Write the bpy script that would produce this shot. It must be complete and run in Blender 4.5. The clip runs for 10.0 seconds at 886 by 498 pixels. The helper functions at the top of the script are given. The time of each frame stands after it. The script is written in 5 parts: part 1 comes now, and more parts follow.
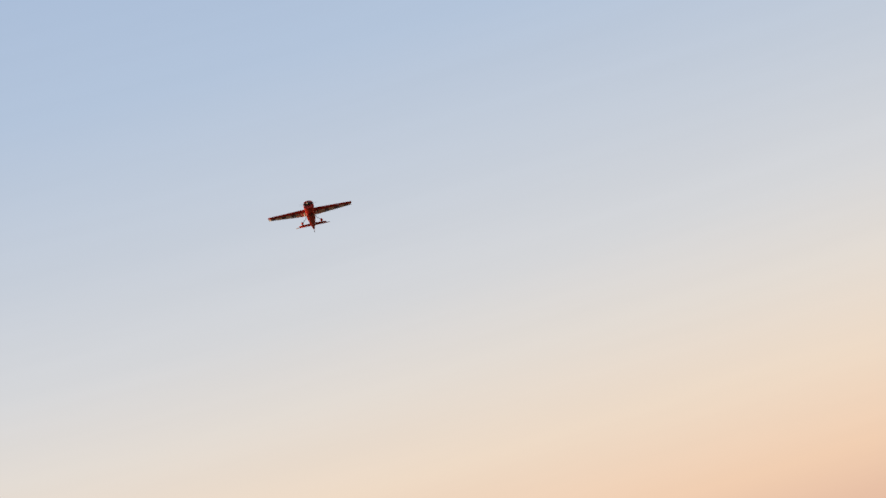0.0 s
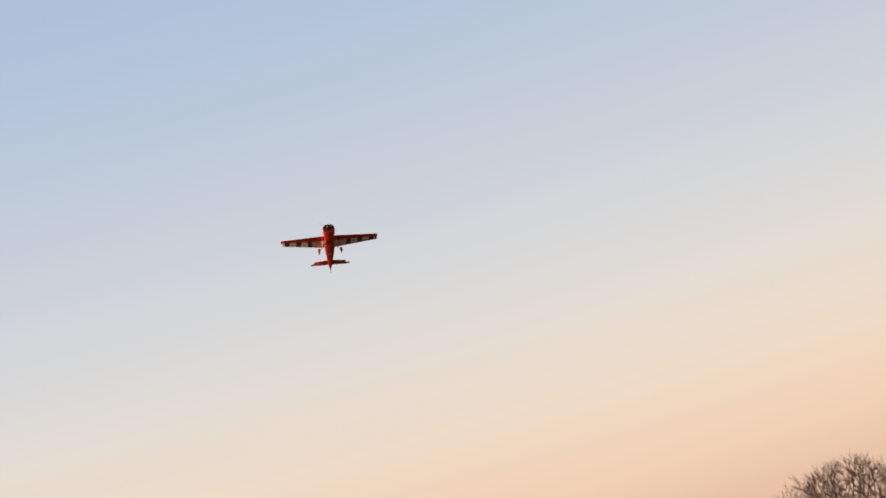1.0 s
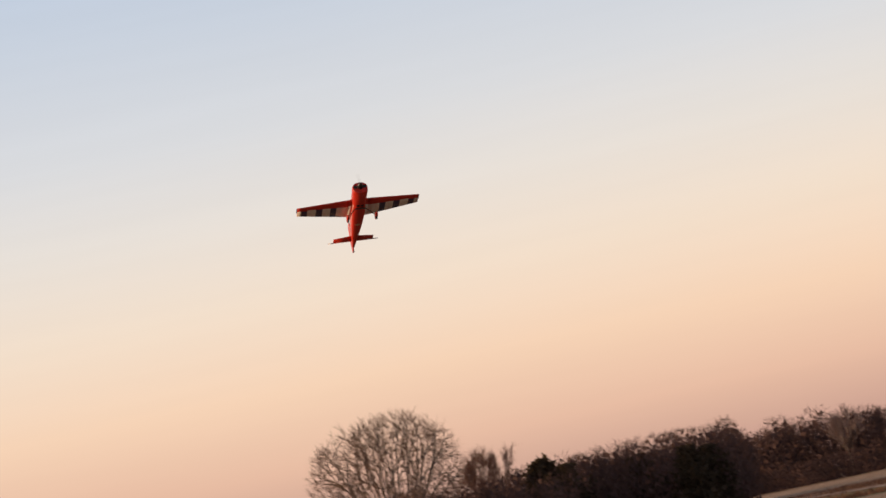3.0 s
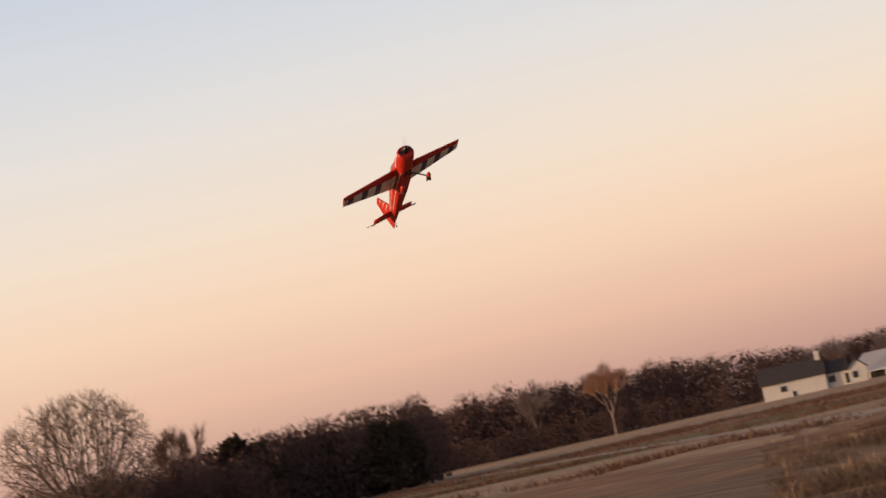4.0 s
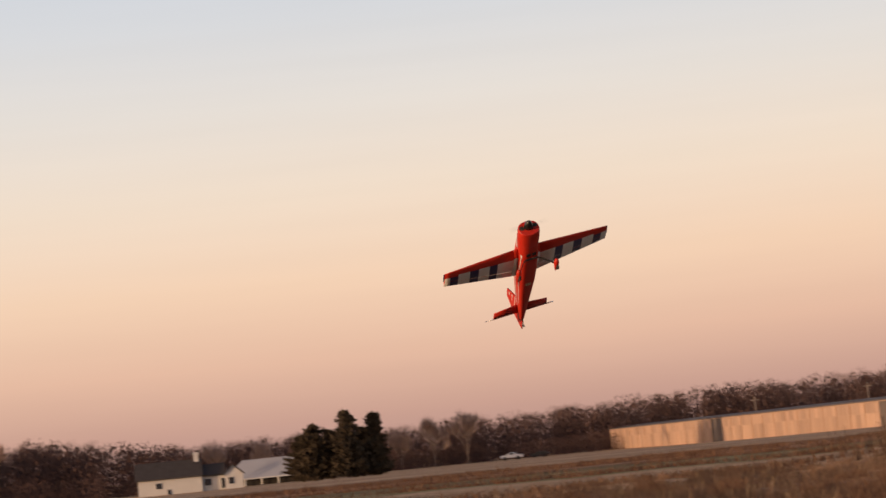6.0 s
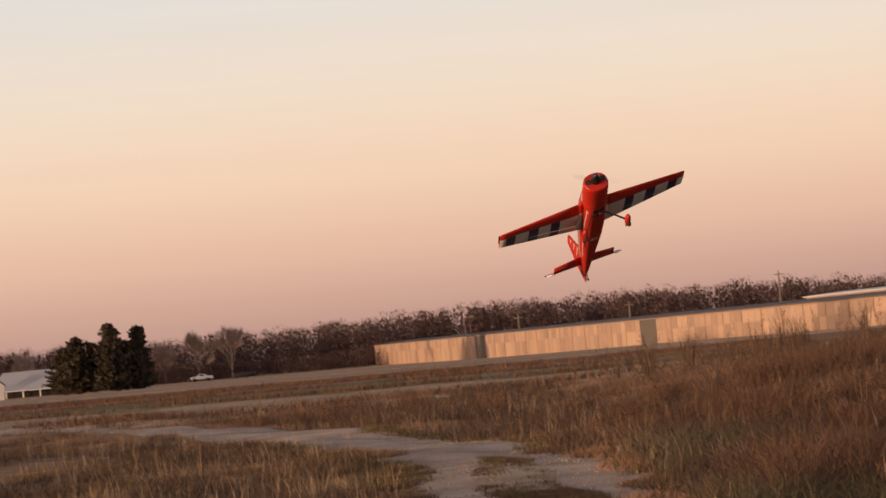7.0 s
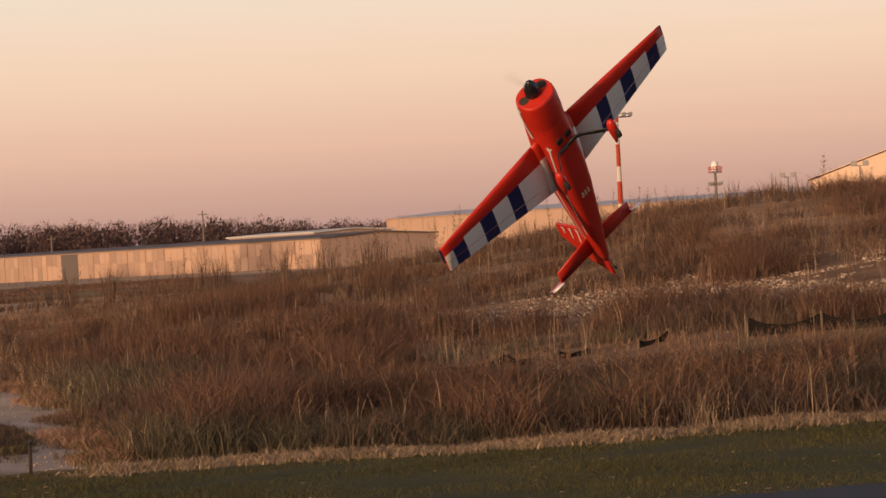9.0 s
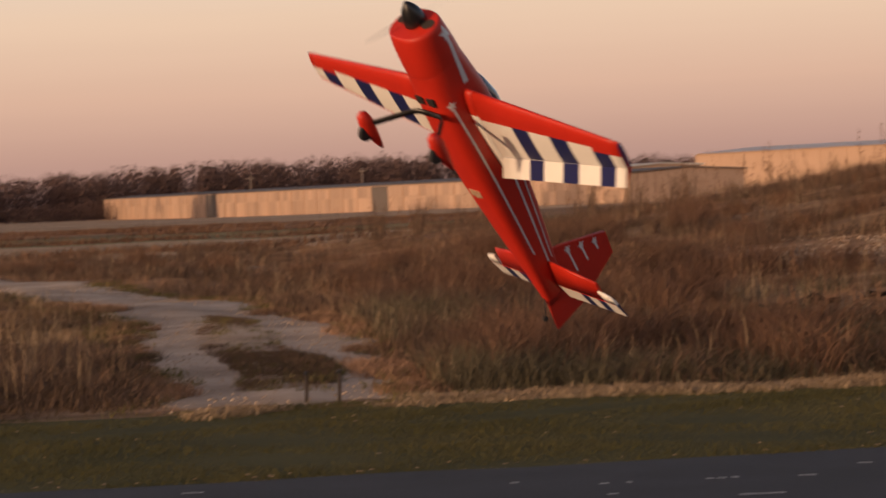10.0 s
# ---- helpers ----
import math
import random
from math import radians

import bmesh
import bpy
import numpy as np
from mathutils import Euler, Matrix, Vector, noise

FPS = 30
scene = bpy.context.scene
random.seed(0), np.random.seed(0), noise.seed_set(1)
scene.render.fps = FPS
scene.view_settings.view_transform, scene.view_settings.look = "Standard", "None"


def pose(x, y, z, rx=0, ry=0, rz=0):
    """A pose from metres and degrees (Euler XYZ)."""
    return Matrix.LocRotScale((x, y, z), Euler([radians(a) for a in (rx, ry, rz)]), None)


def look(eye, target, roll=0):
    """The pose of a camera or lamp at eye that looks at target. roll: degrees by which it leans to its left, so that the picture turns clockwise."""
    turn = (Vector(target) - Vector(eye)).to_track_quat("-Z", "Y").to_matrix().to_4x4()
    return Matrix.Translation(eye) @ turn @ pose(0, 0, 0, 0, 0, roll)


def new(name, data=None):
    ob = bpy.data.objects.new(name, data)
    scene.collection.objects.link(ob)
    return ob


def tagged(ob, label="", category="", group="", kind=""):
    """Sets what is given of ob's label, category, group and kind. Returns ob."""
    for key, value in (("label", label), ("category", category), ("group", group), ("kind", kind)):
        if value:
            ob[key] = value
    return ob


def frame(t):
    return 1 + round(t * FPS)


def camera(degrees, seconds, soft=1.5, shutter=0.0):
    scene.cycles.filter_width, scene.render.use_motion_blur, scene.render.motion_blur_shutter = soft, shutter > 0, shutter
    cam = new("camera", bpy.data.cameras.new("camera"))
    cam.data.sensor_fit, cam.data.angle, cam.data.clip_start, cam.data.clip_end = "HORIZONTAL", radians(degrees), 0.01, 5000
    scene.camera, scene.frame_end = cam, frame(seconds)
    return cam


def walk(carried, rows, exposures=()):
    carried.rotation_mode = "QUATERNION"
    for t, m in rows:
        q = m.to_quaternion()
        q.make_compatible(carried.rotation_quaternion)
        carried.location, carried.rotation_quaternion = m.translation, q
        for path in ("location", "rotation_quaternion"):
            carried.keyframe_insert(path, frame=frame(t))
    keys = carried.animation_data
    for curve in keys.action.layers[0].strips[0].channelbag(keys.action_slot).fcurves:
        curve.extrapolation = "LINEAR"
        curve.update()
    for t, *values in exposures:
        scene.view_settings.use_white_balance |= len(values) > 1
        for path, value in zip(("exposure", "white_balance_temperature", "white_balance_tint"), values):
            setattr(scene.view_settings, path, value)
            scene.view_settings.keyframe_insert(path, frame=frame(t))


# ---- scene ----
# A red aerobatic model aeroplane hangs on its propeller over a grass field at sunset.
# x to the east of the runway, y across the field, z up.
EYE = (0.0, 0.0, 2.0)
LENS = 20.5
cam = camera(LENS, 10.0, soft=1.5, shutter=0.25)

# seconds, heading (clockwise from +y), pitch, roll
CAM_ROWS = (
    (0.0, -44.10, 11.23, -15.50),
    (0.1, -43.53, 11.14, -15.49),
    (0.2, -42.06, 10.94, -15.48),
    (0.3, -40.04, 11.23, -15.47),
    (0.4, -37.86, 11.87, -15.48),
    (0.5, -37.27, 12.25, -15.50),
    (0.6, -36.92, 11.96, -15.57),
    (0.7, -37.16, 11.48, -15.67),
    (0.8, -37.72, 11.21, -15.78),
    (0.9, -38.05, 10.91, -15.86),
    (1.0, -37.90, 10.55, -15.88),
    (1.1, -37.59, 10.40, -15.90),
    (1.2, -37.28, 10.45, -15.93),
    (1.3, -36.94, 10.62, -15.90),
    (1.4, -36.56, 10.70, -15.72),
    (1.5, -36.06, 10.57, -15.30),
    (1.6, -35.46, 10.29, -14.44),
    (1.7, -34.92, 9.78, -13.21),
    (1.8, -34.50, 9.25, -11.89),
    (2.0, -33.87, 8.61, -10.27),
    (2.2, -33.04, 8.35, -10.60),
    (3.3, -26.25, 6.13, -12.15),
    (3.5, -24.80, 5.83, -12.38),
    (3.7, -23.37, 5.51, -12.42),
    (4.0, -21.35, 4.75, -12.61),
    (4.2, -19.52, 4.13, -12.48),
    (4.3, -18.22, 4.22, -12.63),
    (4.5, -16.25, 4.44, -12.51),
    (4.7, -14.34, 4.19, -12.38),
    (4.8, -13.62, 4.11, -12.20),
    (5.0, -12.38, 3.94, -11.64),
    (5.2, -11.30, 4.30, -10.13),
    (5.3, -11.16, 4.68, -9.17),
    (5.5, -10.78, 5.31, -7.67),
    (5.7, -9.53, 5.20, -6.65),
    (6.0, -7.26, 4.69, -5.60),
    (6.2, -5.78, 4.19, -5.64),
    (7.3, -0.93, 1.41, -4.14),
    (7.5, 0.00, 0.84, -3.46),
    (7.7, 1.65, 0.46, -3.35),
    (8.0, 4.59, 0.19, -3.11),
    (8.2, 6.32, -0.10, -2.98),
    (8.3, 7.13, -0.25, -2.89),
    (8.5, 8.68, -0.45, -2.85),
    (8.7, 10.06, -0.41, -2.90),
    (8.8, 10.57, -0.35, -2.63),
    (9.0, 11.26, -0.16, -2.97),
    (9.2, 11.50, 0.02, -2.90),
    (9.3, 11.38, 0.14, -2.72),
    (9.5, 10.17, 0.18, -2.59),
    (9.7, 7.74, -0.10, -2.40),
    (9.8, 6.23, -0.49, -2.33),
    (10.0, 4.02, -1.36, -2.34),
)


def aim(heading, pitch, roll):
    h, p = radians(heading), radians(pitch)
    way = Vector((math.sin(h) * math.cos(p), math.cos(h) * math.cos(p), math.sin(p)))
    return look(EYE, Vector(EYE) + way * 10, roll)


walk(cam, [(t, aim(h, p, r)) for t, h, p, r in CAM_ROWS], ((0, -0.04), (2.5, 0.0), (3.5, 0.04), (5, 0.0), (8.5, 0.0), (9.5, 0.02), (10, -0.12)))

# ---- light ----
SUN_HEADING, SUN_HEIGHT = -124.0, 3.2
world = bpy.data.worlds.new("sky")
scene.world = world
world.use_nodes = True
wn, wl = world.node_tree.nodes, world.node_tree.links
background = wn["Background"]


def srgb(r, g, b):
    return tuple((c / 255 / 12.92 if c < 10.3 else ((c / 255 + 0.055) / 1.055) ** 2.4) for c in (r, g, b)) + (1.0,)


def sky():
    nishita = wn.new("ShaderNodeTexSky")
    nishita.sky_type, nishita.sun_disc = "NISHITA", False
    nishita.sun_elevation, nishita.sun_rotation = radians(SUN_HEIGHT), radians(SUN_HEADING)
    nishita.air_density, nishita.dust_density = 1.3, 2.0
    dim = wn.new("ShaderNodeVectorMath")
    dim.operation = "SCALE"
    dim.inputs["Scale"].default_value = 0.05
    wl.new(nishita.outputs[0], dim.inputs[0])
    where = wn.new("ShaderNodeTexCoord")
    split = wn.new("ShaderNodeSeparateXYZ")
    wl.new(where.outputs["Generated"], split.inputs[0])
    # dusk bands by the sine of the height over the horizon
    ramp = wn.new("ShaderNodeValToRGB")
    bands = ((-2, (120, 96, 84)), (0.0, (182, 144, 136)), (1.0, (205, 162, 146)), (2.4, (232, 189, 164)), (4.2, (247, 212, 183)),
             (6.3, (244, 224, 204)), (8.4, (233, 225, 217)), (10.4, (219, 220, 223)), (13.0, (203, 211, 223)), (16.5, (184, 201, 224)), (20, (174, 194, 222)),
             (32, (104, 110, 132)), (90, (62, 67, 88)))
    lo, hi = math.sin(radians(-2)), 1.0
    cr = ramp.color_ramp
    cr.interpolation = "LINEAR"
    for i, (deg, col) in enumerate(bands):
        at = (math.sin(radians(deg)) - lo) / (hi - lo)
        e = cr.elements[0] if i == 0 else cr.elements[-1] if i == len(bands) - 1 else cr.elements.new(at)
        e.position, e.color = at, srgb(*col)
    fit = wn.new("ShaderNodeMapRange")
    fit.inputs["From Min"].default_value, fit.inputs["From Max"].default_value = lo, hi
    wl.new(split.outputs["Z"], fit.inputs["Value"])
    wl.new(fit.outputs[0], ramp.inputs[0])
    both = wn.new("ShaderNodeMix")
    both.data_type = "RGBA"
    both.inputs["Factor"].default_value = 0.06
    wl.new(ramp.outputs[0], both.inputs["A"])
    wl.new(dim.outputs[0], both.inputs["B"])
    # the western sky round the low sun glows orange
    toward = wn.new("ShaderNodeVectorMath")
    toward.operation = "DOT_PRODUCT"
    toward.inputs[1].default_value = (math.sin(radians(SUN_HEADING)), math.cos(radians(SUN_HEADING)), 0.05)
    wl.new(where.outputs["Generated"], toward.inputs[0])
    near = wn.new("ShaderNodeMapRange")
    near.interpolation_type = "SMOOTHSTEP"
    near.inputs["From Min"].default_value, near.inputs["From Max"].default_value = 0.45, 1.0
    near.inputs["To Max"].default_value = 1.5
    wl.new(toward.outputs["Value"], near.inputs["Value"])
    glow = wn.new("ShaderNodeVectorMath")
    glow.operation = "SCALE"
    glow.inputs[0].default_value = (1.0, 0.52, 0.22)
    wl.new(near.outputs[0], glow.inputs["Scale"])
    # faint level streaks of haze
    band = wn.new("ShaderNodeMapping")
    band.inputs["Scale"].default_value = (2.0, 2.0, 45.0)
    wl.new(where.outputs["Generated"], band.inputs["Vector"])
    haze = wn.new("ShaderNodeTexNoise")
    haze.inputs["Scale"].default_value, haze.inputs["Detail"].default_value = 2.5, 5
    wl.new(band.outputs[0], haze.inputs["Vector"])
    veil = wn.new("ShaderNodeMapRange")
    veil.inputs["To Min"].default_value, veil.inputs["To Max"].default_value = 0.976, 1.024
    wl.new(haze.outputs["Fac"], veil.inputs["Value"])
    hazy = wn.new("ShaderNodeVectorMath")
    hazy.operation = "SCALE"
    wl.new(both.outputs["Result"], hazy.inputs[0])
    wl.new(veil.outputs[0], hazy.inputs["Scale"])
    total = wn.new("ShaderNodeVectorMath")
    total.operation = "ADD"
    wl.new(hazy.outputs[0], total.inputs[0])
    wl.new(glow.outputs[0], total.inputs[1])
    wl.new(total.outputs[0], background.inputs["Color"])
    background.inputs["Strength"].default_value = 1.03


sky()
sun = new("sun", bpy.data.lights.new("sun", "SUN"))
sun.data.energy, sun.data.angle, sun.data.color = 3.7, radians(0.6), (1.0, 0.62, 0.36)
_h, _e = radians(SUN_HEADING), radians(SUN_HEIGHT)
sun.matrix_world = look(Vector((math.sin(_h) * math.cos(_e), math.cos(_h) * math.cos(_e), math.sin(_e))) * 100, (0, 0, 0))


# ---- materials ----
def material(name, color, rough=0.6, metal=0.0, vary=0.15, scale=8.0, fine=60.0, bump=0.0, second=None, spec=0.5, coat=0.0, rnd=0.0, sharp=1.6):
    """Principled surface with two scales of variation in colour and relief, in metres."""
    m = bpy.data.materials.new(name)
    m.use_nodes = True
    n, l = m.node_tree.nodes, m.node_tree.links
    b = n["Principled BSDF"]
    b.inputs["Roughness"].default_value, b.inputs["Metallic"].default_value = rough, metal
    b.inputs["Specular IOR Level"].default_value = spec
    b.inputs["Coat Weight"].default_value = coat
    co = n.new("ShaderNodeTexCoord")
    big, small = n.new("ShaderNodeTexNoise"), n.new("ShaderNodeTexNoise")
    big.inputs["Scale"].default_value, big.inputs["Detail"].default_value = scale, 4
    small.inputs["Scale"].default_value, small.inputs["Detail"].default_value = fine, 3
    for t in (big, small):
        l.new(co.outputs["Object"], t.inputs["Vector"])
    mix = n.new("ShaderNodeMix")
    mix.data_type = "RGBA"
    dark = second or tuple(c * (1 - vary) for c in color)
    mix.inputs["A"].default_value, mix.inputs["B"].default_value = (*dark, 1), (*color, 1)
    add = n.new("ShaderNodeMath")
    add.operation = "MULTIPLY_ADD"
    add.inputs[1].default_value = 0.4
    l.new(small.outputs["Fac"], add.inputs[0])
    sc = n.new("ShaderNodeMath")
    sc.operation = "MULTIPLY_ADD"
    sc.inputs[1].default_value, sc.inputs[2].default_value = sharp, 0.3 - sharp / 2
    l.new(big.outputs["Fac"], sc.inputs[0])
    l.new(sc.outputs[0], add.inputs[2])
    clampn = n.new("ShaderNodeClamp")
    l.new(add.outputs[0], clampn.inputs[0])
    l.new(clampn.outputs[0], mix.inputs["Factor"])
    last = mix.outputs["Result"]
    if rnd:
        geo, hsv, rg = n.new("ShaderNodeNewGeometry"), n.new("ShaderNodeHueSaturation"), n.new("ShaderNodeMapRange")
        rg.inputs["To Min"].default_value, rg.inputs["To Max"].default_value = 1 - rnd, 1 + rnd
        l.new(geo.outputs["Random Per Island"], rg.inputs["Value"])
        l.new(rg.outputs[0], hsv.inputs["Value"])
        l.new(last, hsv.inputs["Color"])
        last = hsv.outputs[0]
    l.new(last, b.inputs["Base Color"])
    if bump:
        bp = n.new("ShaderNodeBump")
        bp.inputs["Strength"].default_value = bump
        bp.inputs["Distance"].default_value = 0.01
        l.new(small.outputs["Fac"], bp.inputs["Height"])
        l.new(bp.outputs[0], b.inputs["Normal"])
    return m


RED = material("red_film", (0.49, 0.023, 0.010), 0.45, vary=0.14, scale=6, fine=40, coat=0.05, spec=0.4)
WHITE = material("white_film", (0.78, 0.76, 0.72), 0.4, vary=0.06, scale=6, fine=40)
BLUE = material("navy_film", (0.018, 0.022, 0.10), 0.35, vary=0.2, scale=6, fine=40)
SILVER = material("pale_trim", (0.62, 0.62, 0.62), 0.35, vary=0.1)
BLACK = material("black_plastic", (0.012, 0.012, 0.013), 0.35, vary=0.3)
PROPELLER = material("turning_propeller", (0.05, 0.045, 0.045), 0.5, vary=0.3)
PROPELLER.node_tree.nodes["Principled BSDF"].inputs["Alpha"].default_value = 0.06
CARBON = material("carbon_gear", (0.02, 0.018, 0.017), 0.4, vary=0.3)
RUBBER = material("tyre_rubber", (0.018, 0.018, 0.018), 0.8, vary=0.3)
# near-black colour that stands for the shade inside openings
HOLE = material("opening_shade", (0.01, 0.008, 0.007), 0.9, vary=0.2)
GLASS = material("tinted_canopy", (0.06, 0.065, 0.08), 0.08, vary=0.1, coat=0.6)
BARK = material("bark", (0.16, 0.115, 0.088), 0.9, vary=0.5, scale=0.6, fine=5)
RUSSET = material("russet_twigs", (0.26, 0.14, 0.095), 0.9, vary=0.3, scale=0.15, fine=2, rnd=0.3)
PALEBARK = material("pale_bark", (0.24, 0.19, 0.155), 0.9, vary=0.3, scale=0.6, fine=5)
ASHTWIGS = material("pale_ash_twigs", (0.34, 0.25, 0.21), 0.9, vary=0.25, scale=0.15, fine=2, rnd=0.2)
BIRCHTWIGS = material("orange_birch_twigs", (0.50, 0.30, 0.20), 0.9, vary=0.25, scale=0.15, fine=2, rnd=0.2)
BIRCHBARK = material("birch_bark", (0.50, 0.40, 0.34), 0.85, vary=0.3, scale=0.6, fine=5)
VENT = material("tan_vent", (0.55, 0.43, 0.28), 0.5, vary=0.2)
INTAKE = material("shaded_intake", (0.035, 0.026, 0.022), 0.8, vary=0.3)
LAMPGREY = material("galvanised_steel", (0.32, 0.31, 0.30), 0.5, metal=0.3, vary=0.2)
TWIGS = material("bare_twigs", (0.25, 0.155, 0.105), 0.9, vary=0.35, scale=0.15, fine=2, rnd=0.3)
# mauve tint puts the haze of distance into the twigs' colour
FAR_TWIGS = material("far_woods_twigs", (0.108, 0.073, 0.067), 1.0, vary=0.35, scale=0.03, fine=0.3, rnd=0.12, spec=0.0)
NEEDLES = material("pine_needles", (0.072, 0.058, 0.040), 0.95, vary=0.3, scale=0.4, fine=4, rnd=0.22, spec=0.05)
GRASS = material("mown_grass", (0.100, 0.092, 0.036), 0.95, vary=0.4, scale=0.5, fine=14, second=(0.045, 0.047, 0.018), bump=0.6, spec=0.1)
ASPHALT = material("asphalt", (0.052, 0.055, 0.064), 0.85, vary=0.4, scale=1.2, fine=70, bump=0.6, spec=0.25)
GRAVEL = material("pale_gravel", (0.60, 0.49, 0.385), 0.95, vary=0.4, scale=0.7, fine=16, bump=1.0, second=(0.24, 0.18, 0.13), spec=0.1)
STRAW = material("dry_grass", (0.33, 0.205, 0.132), 0.9, vary=0.45, scale=0.28, fine=1.6, rnd=0.45, second=(0.062, 0.043, 0.032), spec=0.1, sharp=3.0)
STRAW_PALE = material("bleached_grass", (0.38, 0.285, 0.185), 0.9, vary=0.35, scale=0.5, fine=3, rnd=0.35, spec=0.15)
GREEN = material("olive_grass", (0.128, 0.113, 0.045), 0.9, vary=0.4, scale=0.6, fine=5, rnd=0.35, spec=0.15)
LAWN = material("lawn_blades", (0.125, 0.110, 0.044), 0.9, vary=0.4, scale=0.6, fine=5, rnd=0.3, second=(0.060, 0.060, 0.022), spec=0.1)
PLUME = material("feathery_seed_heads", (0.20, 0.125, 0.085), 0.95, vary=0.35, scale=0.4, fine=4, rnd=0.35, spec=0.05)
STAKE = material("pale_stake", (0.20, 0.145, 0.095), 0.85, vary=0.3, scale=5, fine=40)
PAINT = material("worn_white_paint", (0.36, 0.36, 0.35), 0.7, vary=0.4, scale=20, fine=90)
STRAW_GOLD = material("tan_meadow_grass", (0.225, 0.148, 0.088), 0.9, vary=0.45, scale=0.25, fine=2.2, rnd=0.4, second=(0.085, 0.062, 0.038), spec=0.1, sharp=3.0)
SAGE = material("grey_green_weeds", (0.150, 0.128, 0.082), 0.95, vary=0.4, scale=0.4, fine=4, rnd=0.4, second=(0.075, 0.066, 0.045), spec=0.1)
BRUSH = material("dead_brush", (0.165, 0.098, 0.068), 0.95, vary=0.4, scale=0.5, fine=5, rnd=0.35, spec=0.1)
SHRUB = material("russet_shrub", (0.185, 0.108, 0.070), 0.9, vary=0.45, scale=0.5, fine=5, rnd=0.4, spec=0.1)
WEED = material("dead_weeds", (0.128, 0.088, 0.065), 0.95, vary=0.4, scale=0.3, fine=3, rnd=0.4, spec=0.1)
ROCK = material("limestone", (0.43, 0.34, 0.26), 0.95, vary=0.35, scale=3, fine=30, bump=0.6, rnd=0.35, spec=0.1)
SILT = material("black_silt_fabric", (0.020, 0.017, 0.016), 0.95, vary=0.3, scale=4, fine=40, spec=0.05)
WOOD = material("weathered_stake", (0.06, 0.045, 0.035), 0.85, vary=0.4, scale=6, fine=50)
METAL = material("cream_sheet_metal", (0.41, 0.284, 0.204), 0.4, vary=0.16, scale=0.12, fine=1.5, metal=0.0)
METAL_ROOF = material("grey_metal_roof", (0.13, 0.115, 0.115), 0.8, vary=0.25, scale=0.2, fine=2, spec=0.2)
PALE_ROOF = material("pale_metal_roof", (0.34, 0.36, 0.40), 0.6, vary=0.15, scale=0.2, fine=2)
PALEMETAL = material("pale_sheet_metal", (0.72, 0.53, 0.385), 0.4, vary=0.2, scale=0.12, fine=1.5)
DOORGAP = material("hangar_shadow_gap", (0.12, 0.10, 0.09), 0.8, vary=0.3)
HOUSEWHITE = material("white_siding", (0.56, 0.55, 0.52), 0.6, vary=0.12, scale=0.5, fine=5)
SHINGLE = material("dark_shingles", (0.05, 0.045, 0.045), 0.85, vary=0.3, scale=0.8, fine=5)
PANE = material("window_pane", (0.03, 0.035, 0.045), 0.1, vary=0.2)
MASTRED = material("mast_red", (0.55, 0.09, 0.05), 0.55, vary=0.15)
MASTWHITE = material("mast_white", (0.8, 0.78, 0.74), 0.55, vary=0.08)
CARWHITE = material("white_car_paint", (0.75, 0.75, 0.75), 0.25, vary=0.04, coat=0.5)


def door_material():
    """Sheet-metal door leaves, each of its own random tone; the wide spread also paints in glints."""
    m = METAL.copy()
    m.name = "door_leaf_metal"
    n, l = m.node_tree.nodes, m.node_tree.links
    b = n["Principled BSDF"]
    src = b.inputs["Base Color"].links[0].from_socket
    info, rg, hsv = n.new("ShaderNodeObjectInfo"), n.new("ShaderNodeMapRange"), n.new("ShaderNodeHueSaturation")
    rg.inputs["To Min"].default_value, rg.inputs["To Max"].default_value = 0.78, 1.26
    l.new(info.outputs["Random"], rg.inputs["Value"])
    l.new(rg.outputs[0], hsv.inputs["Value"])
    l.new(src, hsv.inputs["Color"])
    l.new(hsv.outputs[0], b.inputs["Base Color"])
    return m


DOOR = door_material()


